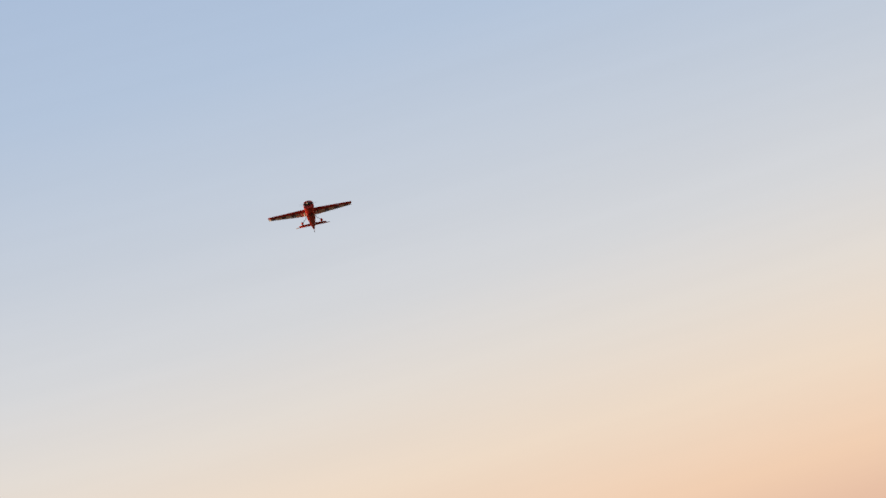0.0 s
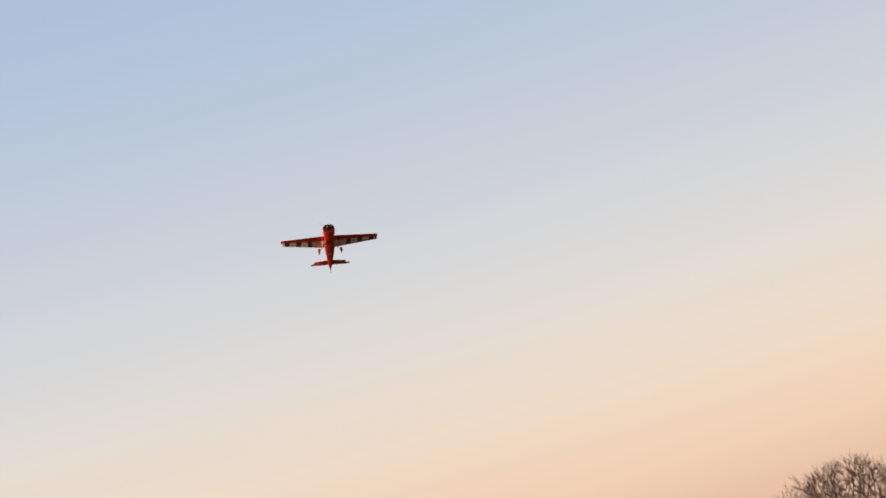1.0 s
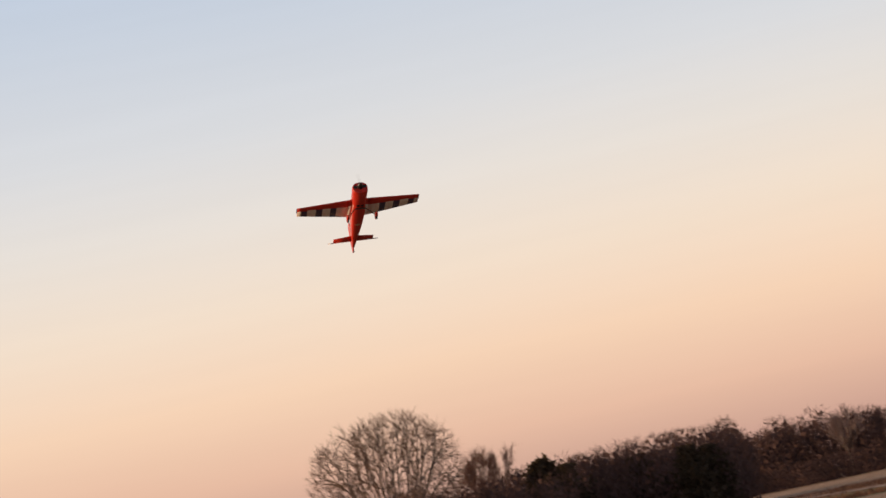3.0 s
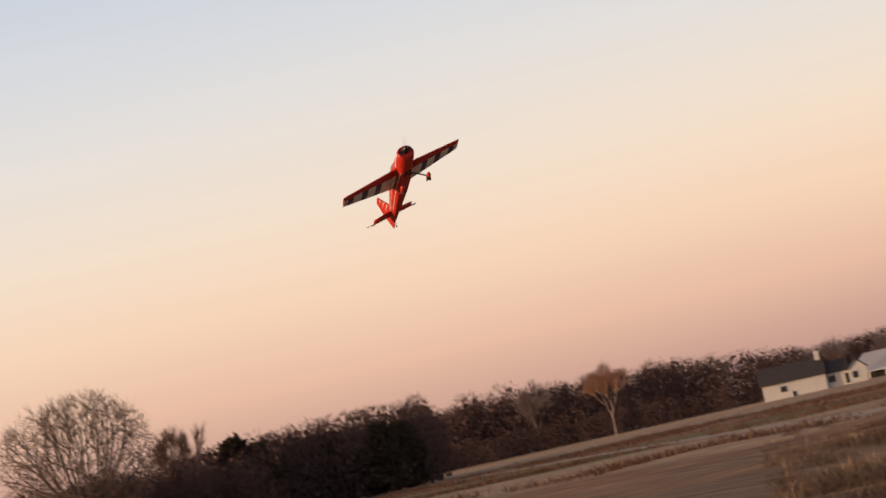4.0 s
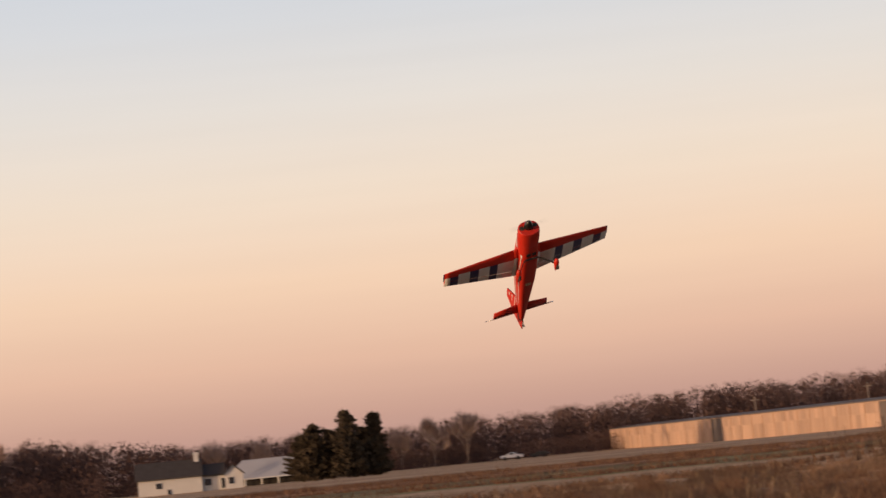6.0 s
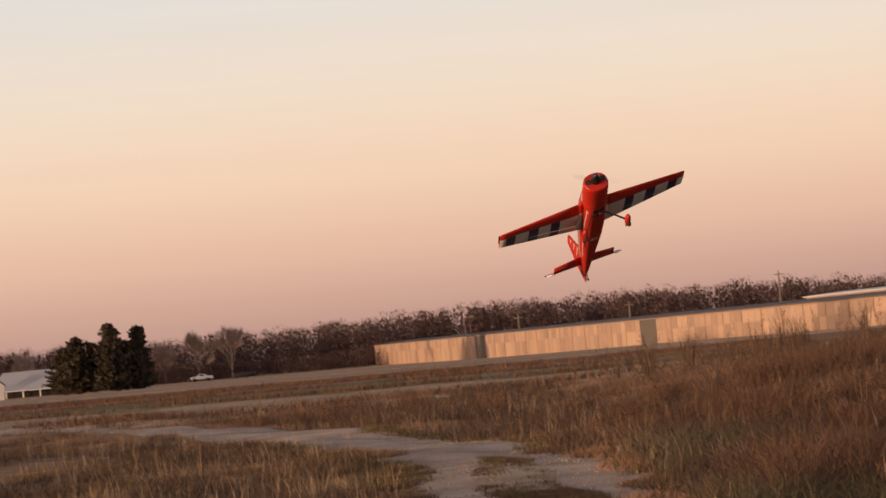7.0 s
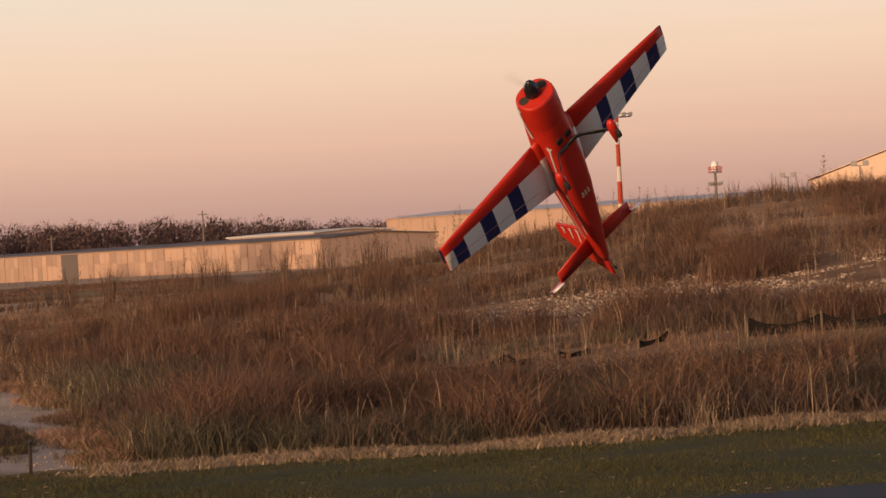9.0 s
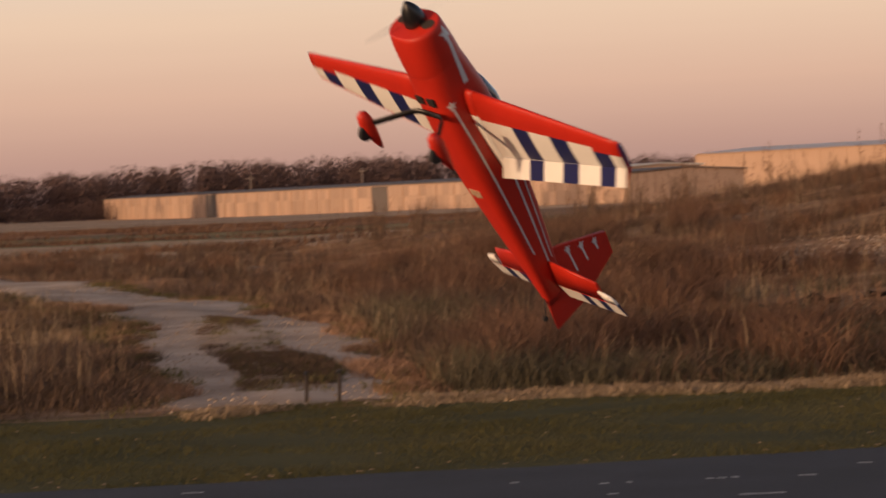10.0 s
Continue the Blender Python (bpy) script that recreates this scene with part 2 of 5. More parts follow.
def field_material():
    """Dry meadow in mown and weedy strips across the field, broken up by patches of several sizes."""
    m = bpy.data.materials.new("dry_field")
    m.use_nodes = True
    n, l = m.node_tree.nodes, m.node_tree.links
    b = n["Principled BSDF"]
    b.inputs["Roughness"].default_value = 0.95
    b.inputs["Specular IOR Level"].default_value = 0.1
    co = n.new("ShaderNodeTexCoord")
    mp = n.new("ShaderNodeMapping")
    mp.inputs["Scale"].default_value = (0.35, 1.0, 1.0)
    l.new(co.outputs["Object"], mp.inputs["Vector"])

    def patch(s, stops, detail=6):
        t = n.new("ShaderNodeTexNoise")
        t.inputs["Scale"].default_value, t.inputs["Detail"].default_value = s, detail
        l.new(mp.outputs[0], t.inputs["Vector"])
        r = n.new("ShaderNodeValToRGB")
        for i, (p, c) in enumerate(stops):
            e = r.color_ramp.elements[i] if i < 2 else r.color_ramp.elements.new(p)
            e.position, e.color = p, (*c, 1)
        l.new(t.outputs["Fac"], r.inputs[0])
        return t, r
    wide, coarse = patch(0.05, ((0.35, (0.75, 0.72, 0.7)), (0.65, (1.2, 1.2, 1.2))))
    _, fine = patch(1.3, ((0.3, (0.55, 0.5, 0.48)), (0.7, (1.3, 1.3, 1.3))), 8)
    # strips by the distance across the field, wandering a little
    sep = n.new("ShaderNodeSeparateXYZ")
    l.new(co.outputs["Object"], sep.inputs[0])
    wander = n.new("ShaderNodeMath")
    wander.operation = "MULTIPLY_ADD"
    wander.inputs[1].default_value = 40.0
    l.new(wide.outputs["Fac"], wander.inputs[0])
    l.new(sep.outputs["Y"], wander.inputs[2])
    lg = n.new("ShaderNodeMath")
    lg.operation = "LOGARITHM"
    lg.inputs[1].default_value = 10.0
    mx = n.new("ShaderNodeMath")
    mx.operation = "MAXIMUM"
    mx.inputs[1].default_value = 10.0
    l.new(wander.outputs[0], mx.inputs[0])
    l.new(mx.outputs[0], lg.inputs[0])
    rg = n.new("ShaderNodeMapRange")
    rg.inputs["From Min"].default_value, rg.inputs["From Max"].default_value = 1.6, 2.8
    l.new(lg.outputs[0], rg.inputs["Value"])
    strips = n.new("ShaderNodeValToRGB")
    rust, tan, olive, brown, hay = (0.30, 0.20, 0.118), (0.46, 0.34, 0.21), (0.215, 0.185, 0.085), (0.29, 0.175, 0.098), (0.50, 0.355, 0.215)
    for i, (dist, c) in enumerate(((40, rust), (92, rust), (98, brown), (104, brown), (109, tan), (148, tan), (155, olive), (185, olive), (194, brown), (255, brown), (275, hay), (600, hay))):
        p = (math.log10(dist) - 1.6) / 1.2
        e = strips.color_ramp.elements[i] if i < 2 else strips.color_ramp.elements.new(p)
        e.position, e.color = p, (*c, 1)
    l.new(rg.outputs[0], strips.inputs[0])
    last = strips.outputs[0]
    for r in (coarse, fine):
        mul = n.new("ShaderNodeMix")
        mul.data_type, mul.blend_type = "RGBA", "MULTIPLY"
        mul.inputs["Factor"].default_value = 1.0
        l.new(last, mul.inputs["A"])
        l.new(r.outputs[0], mul.inputs["B"])
        last = mul.outputs["Result"]
    l.new(last, b.inputs["Base Color"])
    return m


FIELD = field_material()


# ---- building helpers ----
def part(name, bm, mats, parent=None, label=""):
    me = bpy.data.meshes.new(name)
    bm.to_mesh(me)
    bm.free()
    for m in mats if isinstance(mats, (list, tuple)) else (mats,):
        me.materials.append(m)
    ob = new(name, me)
    if parent:
        ob.parent = parent
    if label:
        ob["label"] = label
    return ob


def raw(name, verts, faces, mats, parent=None, index=None):
    me = bpy.data.meshes.new(name)
    me.from_pydata(verts, [], faces)
    for m in mats if isinstance(mats, (list, tuple)) else (mats,):
        me.materials.append(m)
    if index is not None:
        me.polygons.foreach_set("material_index", index)
    ob = new(name, me)
    if parent:
        ob.parent = parent
    return ob


def big_mesh(name, verts, faces, mat):
    """Many triangles at once: verts (n, 3), faces (m, 3)."""
    verts, faces = np.asarray(verts, np.float32), np.asarray(faces, np.int32)
    me = bpy.data.meshes.new(name)
    me.vertices.add(len(verts))
    me.vertices.foreach_set("co", verts.ravel())
    me.loops.add(faces.size)
    me.loops.foreach_set("vertex_index", faces.ravel())
    me.polygons.add(len(faces))
    me.polygons.foreach_set("loop_start", np.arange(0, faces.size, faces.shape[1], dtype=np.int32))
    me.update(calc_edges=True)
    me.validate()
    me.materials.append(mat)
    return new(name, me)


def smooth(ob, on=True):
    for p in ob.data.polygons:
        p.use_smooth = on
    return ob


def box(bm, x0, x1, y0, y1, z0, z1, bevel=0.0, mat=0):
    vs = [bm.verts.new((x, y, z)) for x in (x0, x1) for y in (y0, y1) for z in (z0, z1)]
    fs = [bm.faces.new([vs[i] for i in q]) for q in ((0, 1, 3, 2), (4, 6, 7, 5), (0, 4, 5, 1), (2, 3, 7, 6), (0, 2, 6, 4), (1, 5, 7, 3))]
    for f in fs:
        f.material_index = mat
    if bevel:
        es = list({e for f in fs for e in f.edges})
        bmesh.ops.bevel(bm, geom=es, offset=bevel, segments=2, affect="EDGES")
    return fs


def loft(bm, rings, close=True, mat=0, fix=True):
    """Skin a list of rings (lists of points, all of one length)."""
    vr = [[bm.verts.new(p) for p in r] for r in rings]
    k = len(vr[0])
    for a, b in zip(vr, vr[1:]):
        for i in range(k):
            f = bm.faces.new((a[i], a[(i + 1) % k], b[(i + 1) % k], b[i]))
            f.material_index = mat
            f.smooth = True
    if close:
        for r in (vr[0], vr[-1]):
            f = bm.faces.new(r)
            f.material_index = mat
    if fix:
        bmesh.ops.recalc_face_normals(bm, faces=bm.faces[:])
    return vr


def tube(bm, pts, radii, sides=6, mat=0):
    rings = []
    pts = [Vector(p) for p in pts]
    for i, p in enumerate(pts):
        d = (pts[min(i + 1, len(pts) - 1)] - pts[max(i - 1, 0)]).normalized()
        a = d.orthogonal().normalized()
        b = d.cross(a)
        r = radii[i] if isinstance(radii, (list, tuple)) else radii
        rings.append([p + (a * math.cos(6.28319 * k / sides) + b * math.sin(6.28319 * k / sides)) * r for k in range(sides)])
    loft(bm, rings, True, mat, False)


def thing(name, label, category, at=None, group="", kind=""):
    ob = new(name)
    ob.empty_display_size = 0.3
    if at is not None:
        ob.matrix_basis = at
    return tagged(ob, label, category, group, kind)


def polar(heading, d, z=0.0):
    h = radians(heading)
    return Vector((math.sin(h) * d, math.cos(h) * d, z))


def step(a, b, x):
    t = np.clip((x - a) / (b - a), 0, 1)
    return t * t * (3 - 2 * t)


# ---- ground ----
def height(x, y):
    """Height of the land: level field that dips gently, and a weedy earth bank to the east of the track."""
    x, y = np.asarray(x, float), np.asarray(y, float)
    d = np.hypot(x, y)
    base = -0.45 * step(70, 300, d) - 0.95 * step(280, 520, d)
    s = x / (np.maximum(y, 0) * 0.55 + 30)
    bank = (0.55 * step(0.0, 0.10, s) + 2.35 * step(0.07, 0.40, s)) * step(24, 66, y)
    bank = bank * (1 - step(80, 140, y) * (1 - 0.15))
    bumps = 0.10 * np.sin(x * 0.55 + 1.3 * np.sin(y * 0.21)) * np.sin(y * 0.37 + 0.8) * step(24, 34, y) * (1 - step(90, 160, d))
    return base + bank + bumps


def edge_y(x):
    return 17.3 + 0.03 * x


TRACK = ((0.28, 22), (0.18, 24), (-0.02, 28), (-0.24, 31), (-0.5, 35.5), (-1.0, 41), (-2.8, 49), (-5.6, 59), (-9.2, 70), (-16, 87), (-26.5, 110), (-54, 160), (-100, 230), (-160, 310))


def track_mid(y):
    """Middle of the gravel track at y."""
    return np.interp(y, [p[1] for p in TRACK], [p[0] for p in TRACK])


def track_half(y):
    return 1.2 + 0.3 * step(24, 32, np.asarray(y, float)) - 0.4 * step(55, 90, np.asarray(y, float))


def ground():
    xs = np.unique(np.concatenate([-np.geomspace(3, 2600, 60), np.linspace(-30, 50, 220), np.geomspace(52, 2600, 40)]))
    ys = np.unique(np.concatenate([-np.geomspace(10, 2600, 24), np.linspace(-8, 100, 240), np.geomspace(102, 3000, 60)]))
    X, Y = np.meshgrid(xs, ys)
    Z = height(X, Y)
    v = np.stack([X, Y, Z], -1).reshape(-1, 3)
    w = len(xs)
    i = (np.arange(len(ys) - 1)[:, None] * w + np.arange(w - 1)).ravel()
    ob = big_mesh("ground", v, np.stack([i, i + 1, i + w + 1, i + w], -1), FIELD)
    smooth(ob)
    tagged(ob, "dry brown autumn meadow with a weedy earth bank", "ground", kind="structure")
    # runway of dark asphalt at the camera's feet
    bm = bmesh.new()
    n = 60
    top = [bm.verts.new((x, edge_y(x) + 0.10 * noise.noise((x * 0.8, 0, 0)) + 0.05 * noise.noise((x * 4, 3, 0)), 0.012)) for x in np.linspace(-60, 60, n * 6)]
    bot = [bm.verts.new((v.co.x, -12.0, 0.012)) for v in top]
    low = [bm.verts.new((v.co.x, v.co.y + 0.02, -0.02)) for v in top]
    for a, b, c, d in zip(top, top[1:], bot[1:], bot):
        bm.faces.new((d, c, b, a))
    for a, b, c, d in zip(top, top[1:], low[1:], low):
        bm.faces.new((a, b, c, d))
    rw = part("runway", bm, ASPHALT)
    tagged(rw, "dark grey asphalt runway with a ragged grass edge", "runway", kind="structure")
    # mown verge
    bm = bmesh.new()
    xs2 = np.linspace(-60, 60, 241)
    prev = None
    for x in xs2:
        a = edge_y(x) - 0.15
        b = 23.0 + 0.35 * noise.noise((x * 0.35, 7, 0)) + 0.02 * x
        col = [bm.verts.new((x, y, float(height(x, y)) + 0.004)) for y in np.linspace(a, b, 9)]
        if prev:
            for k in range(8):
                bm.faces.new((prev[k], col[k], col[k + 1], prev[k + 1]))
        prev = col
    vg = part("verge", bm, GRASS)
    tagged(vg, "short mown olive-green grass verge beside the runway", "grass", kind="structure")


ground()


def gravel_track():
    """Pale twin-rut gravel track that comes off the verge and bends away to the west."""
    bm = bmesh.new()
    prev = None
    k9 = np.linspace(-1, 1, 15)
    ys = np.concatenate([np.linspace(23.3, 62, 170), np.linspace(62.6, 300, 160)])
    mids = np.array([np.mean([track_mid(y + o) for o in np.linspace(-2.5, 2.5, 11) * (1 if y > 27 else 0.2)]) for y in ys])
    for i, y in enumerate(ys):
        c, half = float(mids[i]), float(track_half(y))
        j0, j1 = max(i - 1, 0), min(i + 1, len(ys) - 1)
        slope = (mids[j1] - mids[j0]) / (ys[j1] - ys[j0])
        nx, ny = 1 / math.hypot(1, slope), -slope / math.hypot(1, slope)
        col = []
        for k in k9:
            wob = (0.5 * noise.noise((3 if k > 0 else 9, y * 0.45, 0)) + 0.25 * noise.noise((3 if k > 0 else 9, y * 1.7, 4))) * abs(k) ** 3
            px, py = c + nx * (k * half + wob), y + ny * (k * half + wob)
            rut = 0.012 * math.cos(k * math.pi * 2)
            col.append(bm.verts.new((px, py, float(height(px, py)) - 0.02 + 0.048 * float(step(23.3, 24.3, y)) + rut - 0.03 * abs(k) ** 6)))
        if prev:
            for k in range(len(k9) - 1):
                f = bm.faces.new((prev[k], col[k], col[k + 1], prev[k + 1]))
                f.smooth = True
        prev = col
    tagged(part("gravel_track", bm, GRAVEL), "pale limestone gravel track with two wheel ruts", "track", kind="structure")


gravel_track()


# ---- grass and weeds ----
def blades(rng, px, py, hgt, n, spread, lean, width, base=None):
    """n narrow blades for every tuft at (px, py) with height hgt."""
    m = len(px) * n
    x, y, h = np.repeat(px, n), np.repeat(py, n), np.repeat(hgt, n) * rng.uniform(0.45, 1.1, m)
    a, r = rng.uniform(0, 2 * np.pi, m), spread * np.sqrt(rng.uniform(0, 1, m))
    x, y = x + r * np.cos(a), y + r * np.sin(a)
    z = height(x, y) - 0.02 if base is None else np.full(m, base)
    la, ll = rng.uniform(0, 2 * np.pi, m), h * lean * rng.uniform(0.1, 1.0, m)
    w = width * rng.uniform(0.6, 1.4, m)
    fa = rng.uniform(0, np.pi, m)
    dx, dy = np.cos(fa) * w, np.sin(fa) * w
    tx, ty = x + ll * np.cos(la), y + ll * np.sin(la)
    mx, my, mz = x + 0.3 * (tx - x), y + 0.3 * (ty - y), z + h * 0.6
    v = np.stack([np.stack([x - dx, y - dy, z], -1), np.stack([x + dx, y + dy, z], -1), np.stack([mx + dx * .8, my + dy * .8, mz], -1),
                  np.stack([mx - dx * .8, my - dy * .8, mz], -1), np.stack([tx, ty, z + h], -1)], 1).reshape(-1, 3)
    i = np.arange(m)[:, None] * 5
    f = np.concatenate([i + [0, 1, 2], i + [0, 2, 3], i + [3, 2, 4]], 1).reshape(-1, 3)
    return v, f


def lawn_blades(rng, x, y, hgt, width):
    """One slim triangle for every blade of mown grass."""
    m = len(x)
    a, l = rng.uniform(0, np.pi, m), rng.uniform(0, 2 * np.pi, m)
    dx, dy = np.cos(a) * width, np.sin(a) * width
    z = height(x, y) - 0.004
    r = hgt * rng.uniform(0.3, 1.2, m)
    v = np.stack([np.stack([x - dx, y - dy, z], -1), np.stack([x + dx, y + dy, z], -1), np.stack([x + r * np.cos(l), y + r * np.sin(l), z + hgt], -1)], 1)
    return v.reshape(-1, 3), np.arange(m * 3).reshape(-1, 3)


def plumes(rng, x, y, tall, bushy=26):
    """Tall dead weeds: a thin stalk with a feathery head of short side sprays."""
    m = len(x)
    z = height(x, y) - 0.02
    la, ll = rng.uniform(0, 2 * np.pi, m), tall * rng.uniform(0.02, 0.28, m)
    tx, ty, tz = x + ll * np.cos(la), y + ll * np.sin(la), z + tall
    w = 0.006
    v0 = np.stack([np.stack([x - w, y, z], -1), np.stack([x + w, y, z], -1), np.stack([tx, ty, tz], -1)], 1).reshape(-1, 3)
    k = m * bushy
    X, Y, Z, TX, TY, TZ, T = (np.repeat(a, bushy) for a in (x, y, z, tx, ty, tz, tall))
    u = rng.uniform(0.42, 1.0, k)
    cx, cy, cz = X + (TX - X) * u, Y + (TY - Y) * u, Z + (TZ - Z) * u
    a, ln = rng.uniform(0, 2 * np.pi, k), T * rng.uniform(0.06, 0.22, k) * (1.25 - u)
    ex, ey, ez = cx + ln * np.cos(a), cy + ln * np.sin(a), cz + ln * rng.uniform(0.2, 1.1, k)
    b = rng.uniform(0.004, 0.011, k)
    v1 = np.stack([np.stack([cx, cy, cz - b], -1), np.stack([cx + b * np.sin(a), cy - b * np.cos(a), cz + b], -1), np.stack([ex, ey, ez], -1)], 1).reshape(-1, 3)
    v = np.concatenate([v0, v1])
    return v, np.arange(len(v)).reshape(-1, 3)


def off_track(x, y, margin=0.0):
    return (np.abs(x - track_mid(y)) > track_half(y) + margin) | (y < 23)


def cone(rng, n, h0, h1, d0, d1):
    """Random places in a sector of the field, denser near by."""
    h, d = np.radians(rng.uniform(h0, h1, n)), np.exp(rng.uniform(np.log(d0), np.log(d1), n))
    return d * np.sin(h), d * np.cos(h)


def clumps(x, y, s, seed=0.0):
    return np.array([noise.noise((a * s, b * s, seed)) for a, b in zip(x, y)])


def sow(name, label, mat, rng, x, y, keep, h, n, spread, lean, width):
    tagged(big_mesh(name, *blades(rng, x[keep], y[keep], h[keep], n, spread, lean, width), mat), label, "grass", kind="stuff")


def front(x):
    """Where the mown verge gives way to rough grass."""
    return 23.0 + 0.02 * x + 0.3 * np.sin(x * 0.9) * 0.6


def grass_fields():
    rng = np.random.default_rng(4)
    def open_ground(x, y):
        """Thin cover on the stone spill and before the silt fence."""
        h, d = np.degrees(np.arctan2(x, y)), np.hypot(x, y)
        spill = (h > 10.0) & (np.abs(d - 45.0 + (np.radians(h) - 0.3) * 6) < 2.6)
        fence = (h > 9.4) & (h < 26.5) & (d > 32.6) & (d < 37.6)
        return spill, fence
    # russet meadow grass
    x, y = cone(rng, 30000, -15, 27, 23.2, 100)
    c = clumps(x, y, 0.30) + 0.5 * clumps(x, y, 1.1, 5)
    h = np.clip(0.20 + 0.24 * c, 0.05, 0.6) * rng.uniform(0.7, 1.3, len(x))
    spill, fence = open_ground(x, y)
    h = np.where(fence | spill, np.minimum(h, 0.19), h)
    few = rng.uniform(0, 1, len(x)) < 0.26
    h = h * np.where((np.hypot(x, y) > 54) & (x > 10), 0.72, 1)
    h = h * (0.35 + 0.65 * step(0.0, 2.2, y - front(x)))
    grown = off_track(x, y, 0.05) & (y > front(x)) & (c > -0.3) & (~spill | few)
    hd = np.degrees(np.arctan2(x, y))
    thin = step(-15.2, -9.5, hd)
    grown &= rng.uniform(0, 1, len(x)) < thin
    h = h * (0.35 + 0.65 * thin)
    # the foot of the bank belongs to bushier weeds
    foot = (np.hypot(x, y) < 35) & (hd > 2.5)
    grown &= ~foot | (rng.uniform(0, 1, len(x)) < 0.28)
    h = np.where(foot, h * 0.75, h)
    west = x < track_mid(y) - 2.0 * rng.uniform(0, 1, len(x))
    sow("dry_grass", "dry russet grass in uneven tufts on the bank", STRAW, rng, x, y, grown & ~west, h, 8, 0.2, 1.25, 0.0048)
    sow("dry_grass", "tan meadow grass west of the gravel track", STRAW_GOLD, rng, x, y, grown & west, h * (0.5 + 0.25 * step(30, 45, y)), 12, 0.22, 1.3, 0.0048)
    # dark brown weeds with bushy tops
    x, y = cone(rng, 12000, -15, 27, 24.0, 95)
    c = clumps(x, y, 0.22, 11) + 0.4 * clumps(x, y, 0.9, 12)
    h = np.clip(0.36 + 0.28 * c, 0.15, 0.75) * rng.uniform(0.7, 1.2, len(x))
    spill, fence = open_ground(x, y)
    sow("dead_weeds", "thickets of dark brown dead weeds", WEED, rng, x, y, off_track(x, y, 0.35) & (y > front(x) + 0.4) & (c > -0.06) & ~spill & ~fence & (y > front(x) + 0.4), h * np.where(x > track_mid(y), 1.0, 0.62), 22, 0.30, 1.5, 0.0058)
    # grey-green weeds in broad patches low on the bank
    x, y = cone(rng, 9000, 0.5, 27, 23.8, 38)
    c = clumps(x, y, 0.28, 81) + 0.35 * clumps(x, y, 1.0, 82)
    spill, fence = open_ground(x, y)
    h = np.clip(0.25 + 0.25 * c, 0.12, 0.5) * rng.uniform(0.7, 1.2, len(x))
    sow("green_weeds", "grey-green weeds in broad patches low on the bank", SAGE, rng, x, y, off_track(x, y, 0.4) & (y > front(x) + 0.7) & (c > -0.12) & (~fence | (np.hypot(x, y) < 34.4)), h * 1.15, 17, 0.26, 1.6, 0.0045)
    # bushes of dead brush
    bx, by = cone(rng, 190, 2.0, 26, 25.5, 60)
    spill, fence = open_ground(bx, by)
    ok = off_track(bx, by, 1.2) & ~spill & ~fence & (clumps(bx, by, 0.2, 91) > -0.02)
    bx, by, bs = (np.repeat(a, 34) for a in (bx[ok], by[ok], rng.uniform(0.7, 1.55, ok.sum())))
    r, a = np.sqrt(rng.uniform(0, 1, len(bx))), rng.uniform(0, 6.283, len(bx))
    sow("bushes", "rounded bushes of dark dead brush on the bank", BRUSH, rng, bx + r * bs * 0.75 * np.cos(a), by + r * bs * 0.75 * np.sin(a), bx > -99, bs * 0.62 * np.sqrt(1.05 - r * r), 26, 0.2, 1.4, 0.0045)
    # russet shrubs
    x, y = cone(rng, 230, -12, 26, 24.5, 80)
    spill, fence = open_ground(x, y)
    ok = off_track(x, y, 0.7) & ~spill & ~fence & (x > track_mid(y))
    x, y = x[ok], y[ok]
    x, y = np.repeat(x, 9) + rng.normal(0, 0.28, len(x) * 9), np.repeat(y, 9) + rng.normal(0, 0.28, len(y) * 9)
    sow("shrubs", "low russet shrubs scattered through the dead grass", SHRUB, rng, x, y, x > -99, np.repeat(rng.uniform(0.25, 0.85, len(x) // 9), 9) * rng.uniform(0.6, 1.1, len(x)), 30, 0.24, 1.7, 0.006)
    # pale bleached tufts
    x, y = cone(rng, 6000, -15, 27, 23.2, 80)
    c = clumps(x, y, 0.5, 21)
    h = np.clip(0.30 + 0.3 * c, 0.12, 0.7) * rng.uniform(0.7, 1.3, len(x))
    spill, fence = open_ground(x, y)
    sow("bleached_grass", "pale bleached grass tufts", STRAW_PALE, rng, x, y, off_track(x, y, 0.15) & (y > front(x)) & (c > 0.30) & ((x > track_mid(y)) | (y > 34)) & ~((np.hypot(x, y) < 35) & (x > 4) & (y > front(x) + 1.2)) & ~fence & ~spill, h, 9, 0.14, 0.8, 0.004)
    # thin tall stalks
    x, y = cone(rng, 2600, -12, 27, 24.5, 95)
    h = rng.uniform(0.35, 0.9, len(x))
    sow("weed_stalk", "tall thin straw-coloured stalks", STRAW_PALE, rng, x, y, off_track(x, y, 0.2), h, 2, 0.05, 0.35, 0.003)
    hh, dd = np.radians(rng.uniform(1.5, 10, 40)), rng.uniform(80, 130, 40)
    x, y = dd * np.sin(hh), dd * np.cos(hh)
    sow("dead_weeds", "spindly bare weeds before the hangars", WEED, rng, x, y, x > -99, rng.uniform(0.7, 1.7, len(x)), 30, 0.2, 0.45, 0.010)
    # bare weeds against the sky on the crest
    hh, dd = np.radians(rng.uniform(8, 27, 130)), rng.uniform(62, 76, 130)
    x, y = dd * np.sin(hh), dd * np.cos(hh)
    sow("dead_weeds", "tall bare weeds on the crest of the bank", WEED, rng, x, y, clumps(x, y, 0.25, 61) > -0.1, rng.uniform(0.35, 1.0, len(x)) * np.where(x > 24, 0.55, 1), 26, 0.14, 0.5, 0.006)
    # feathery dead weeds in drifts, tallest towards the crest
    x, y = cone(rng, 2600, -1.5, 27, 27, 78)
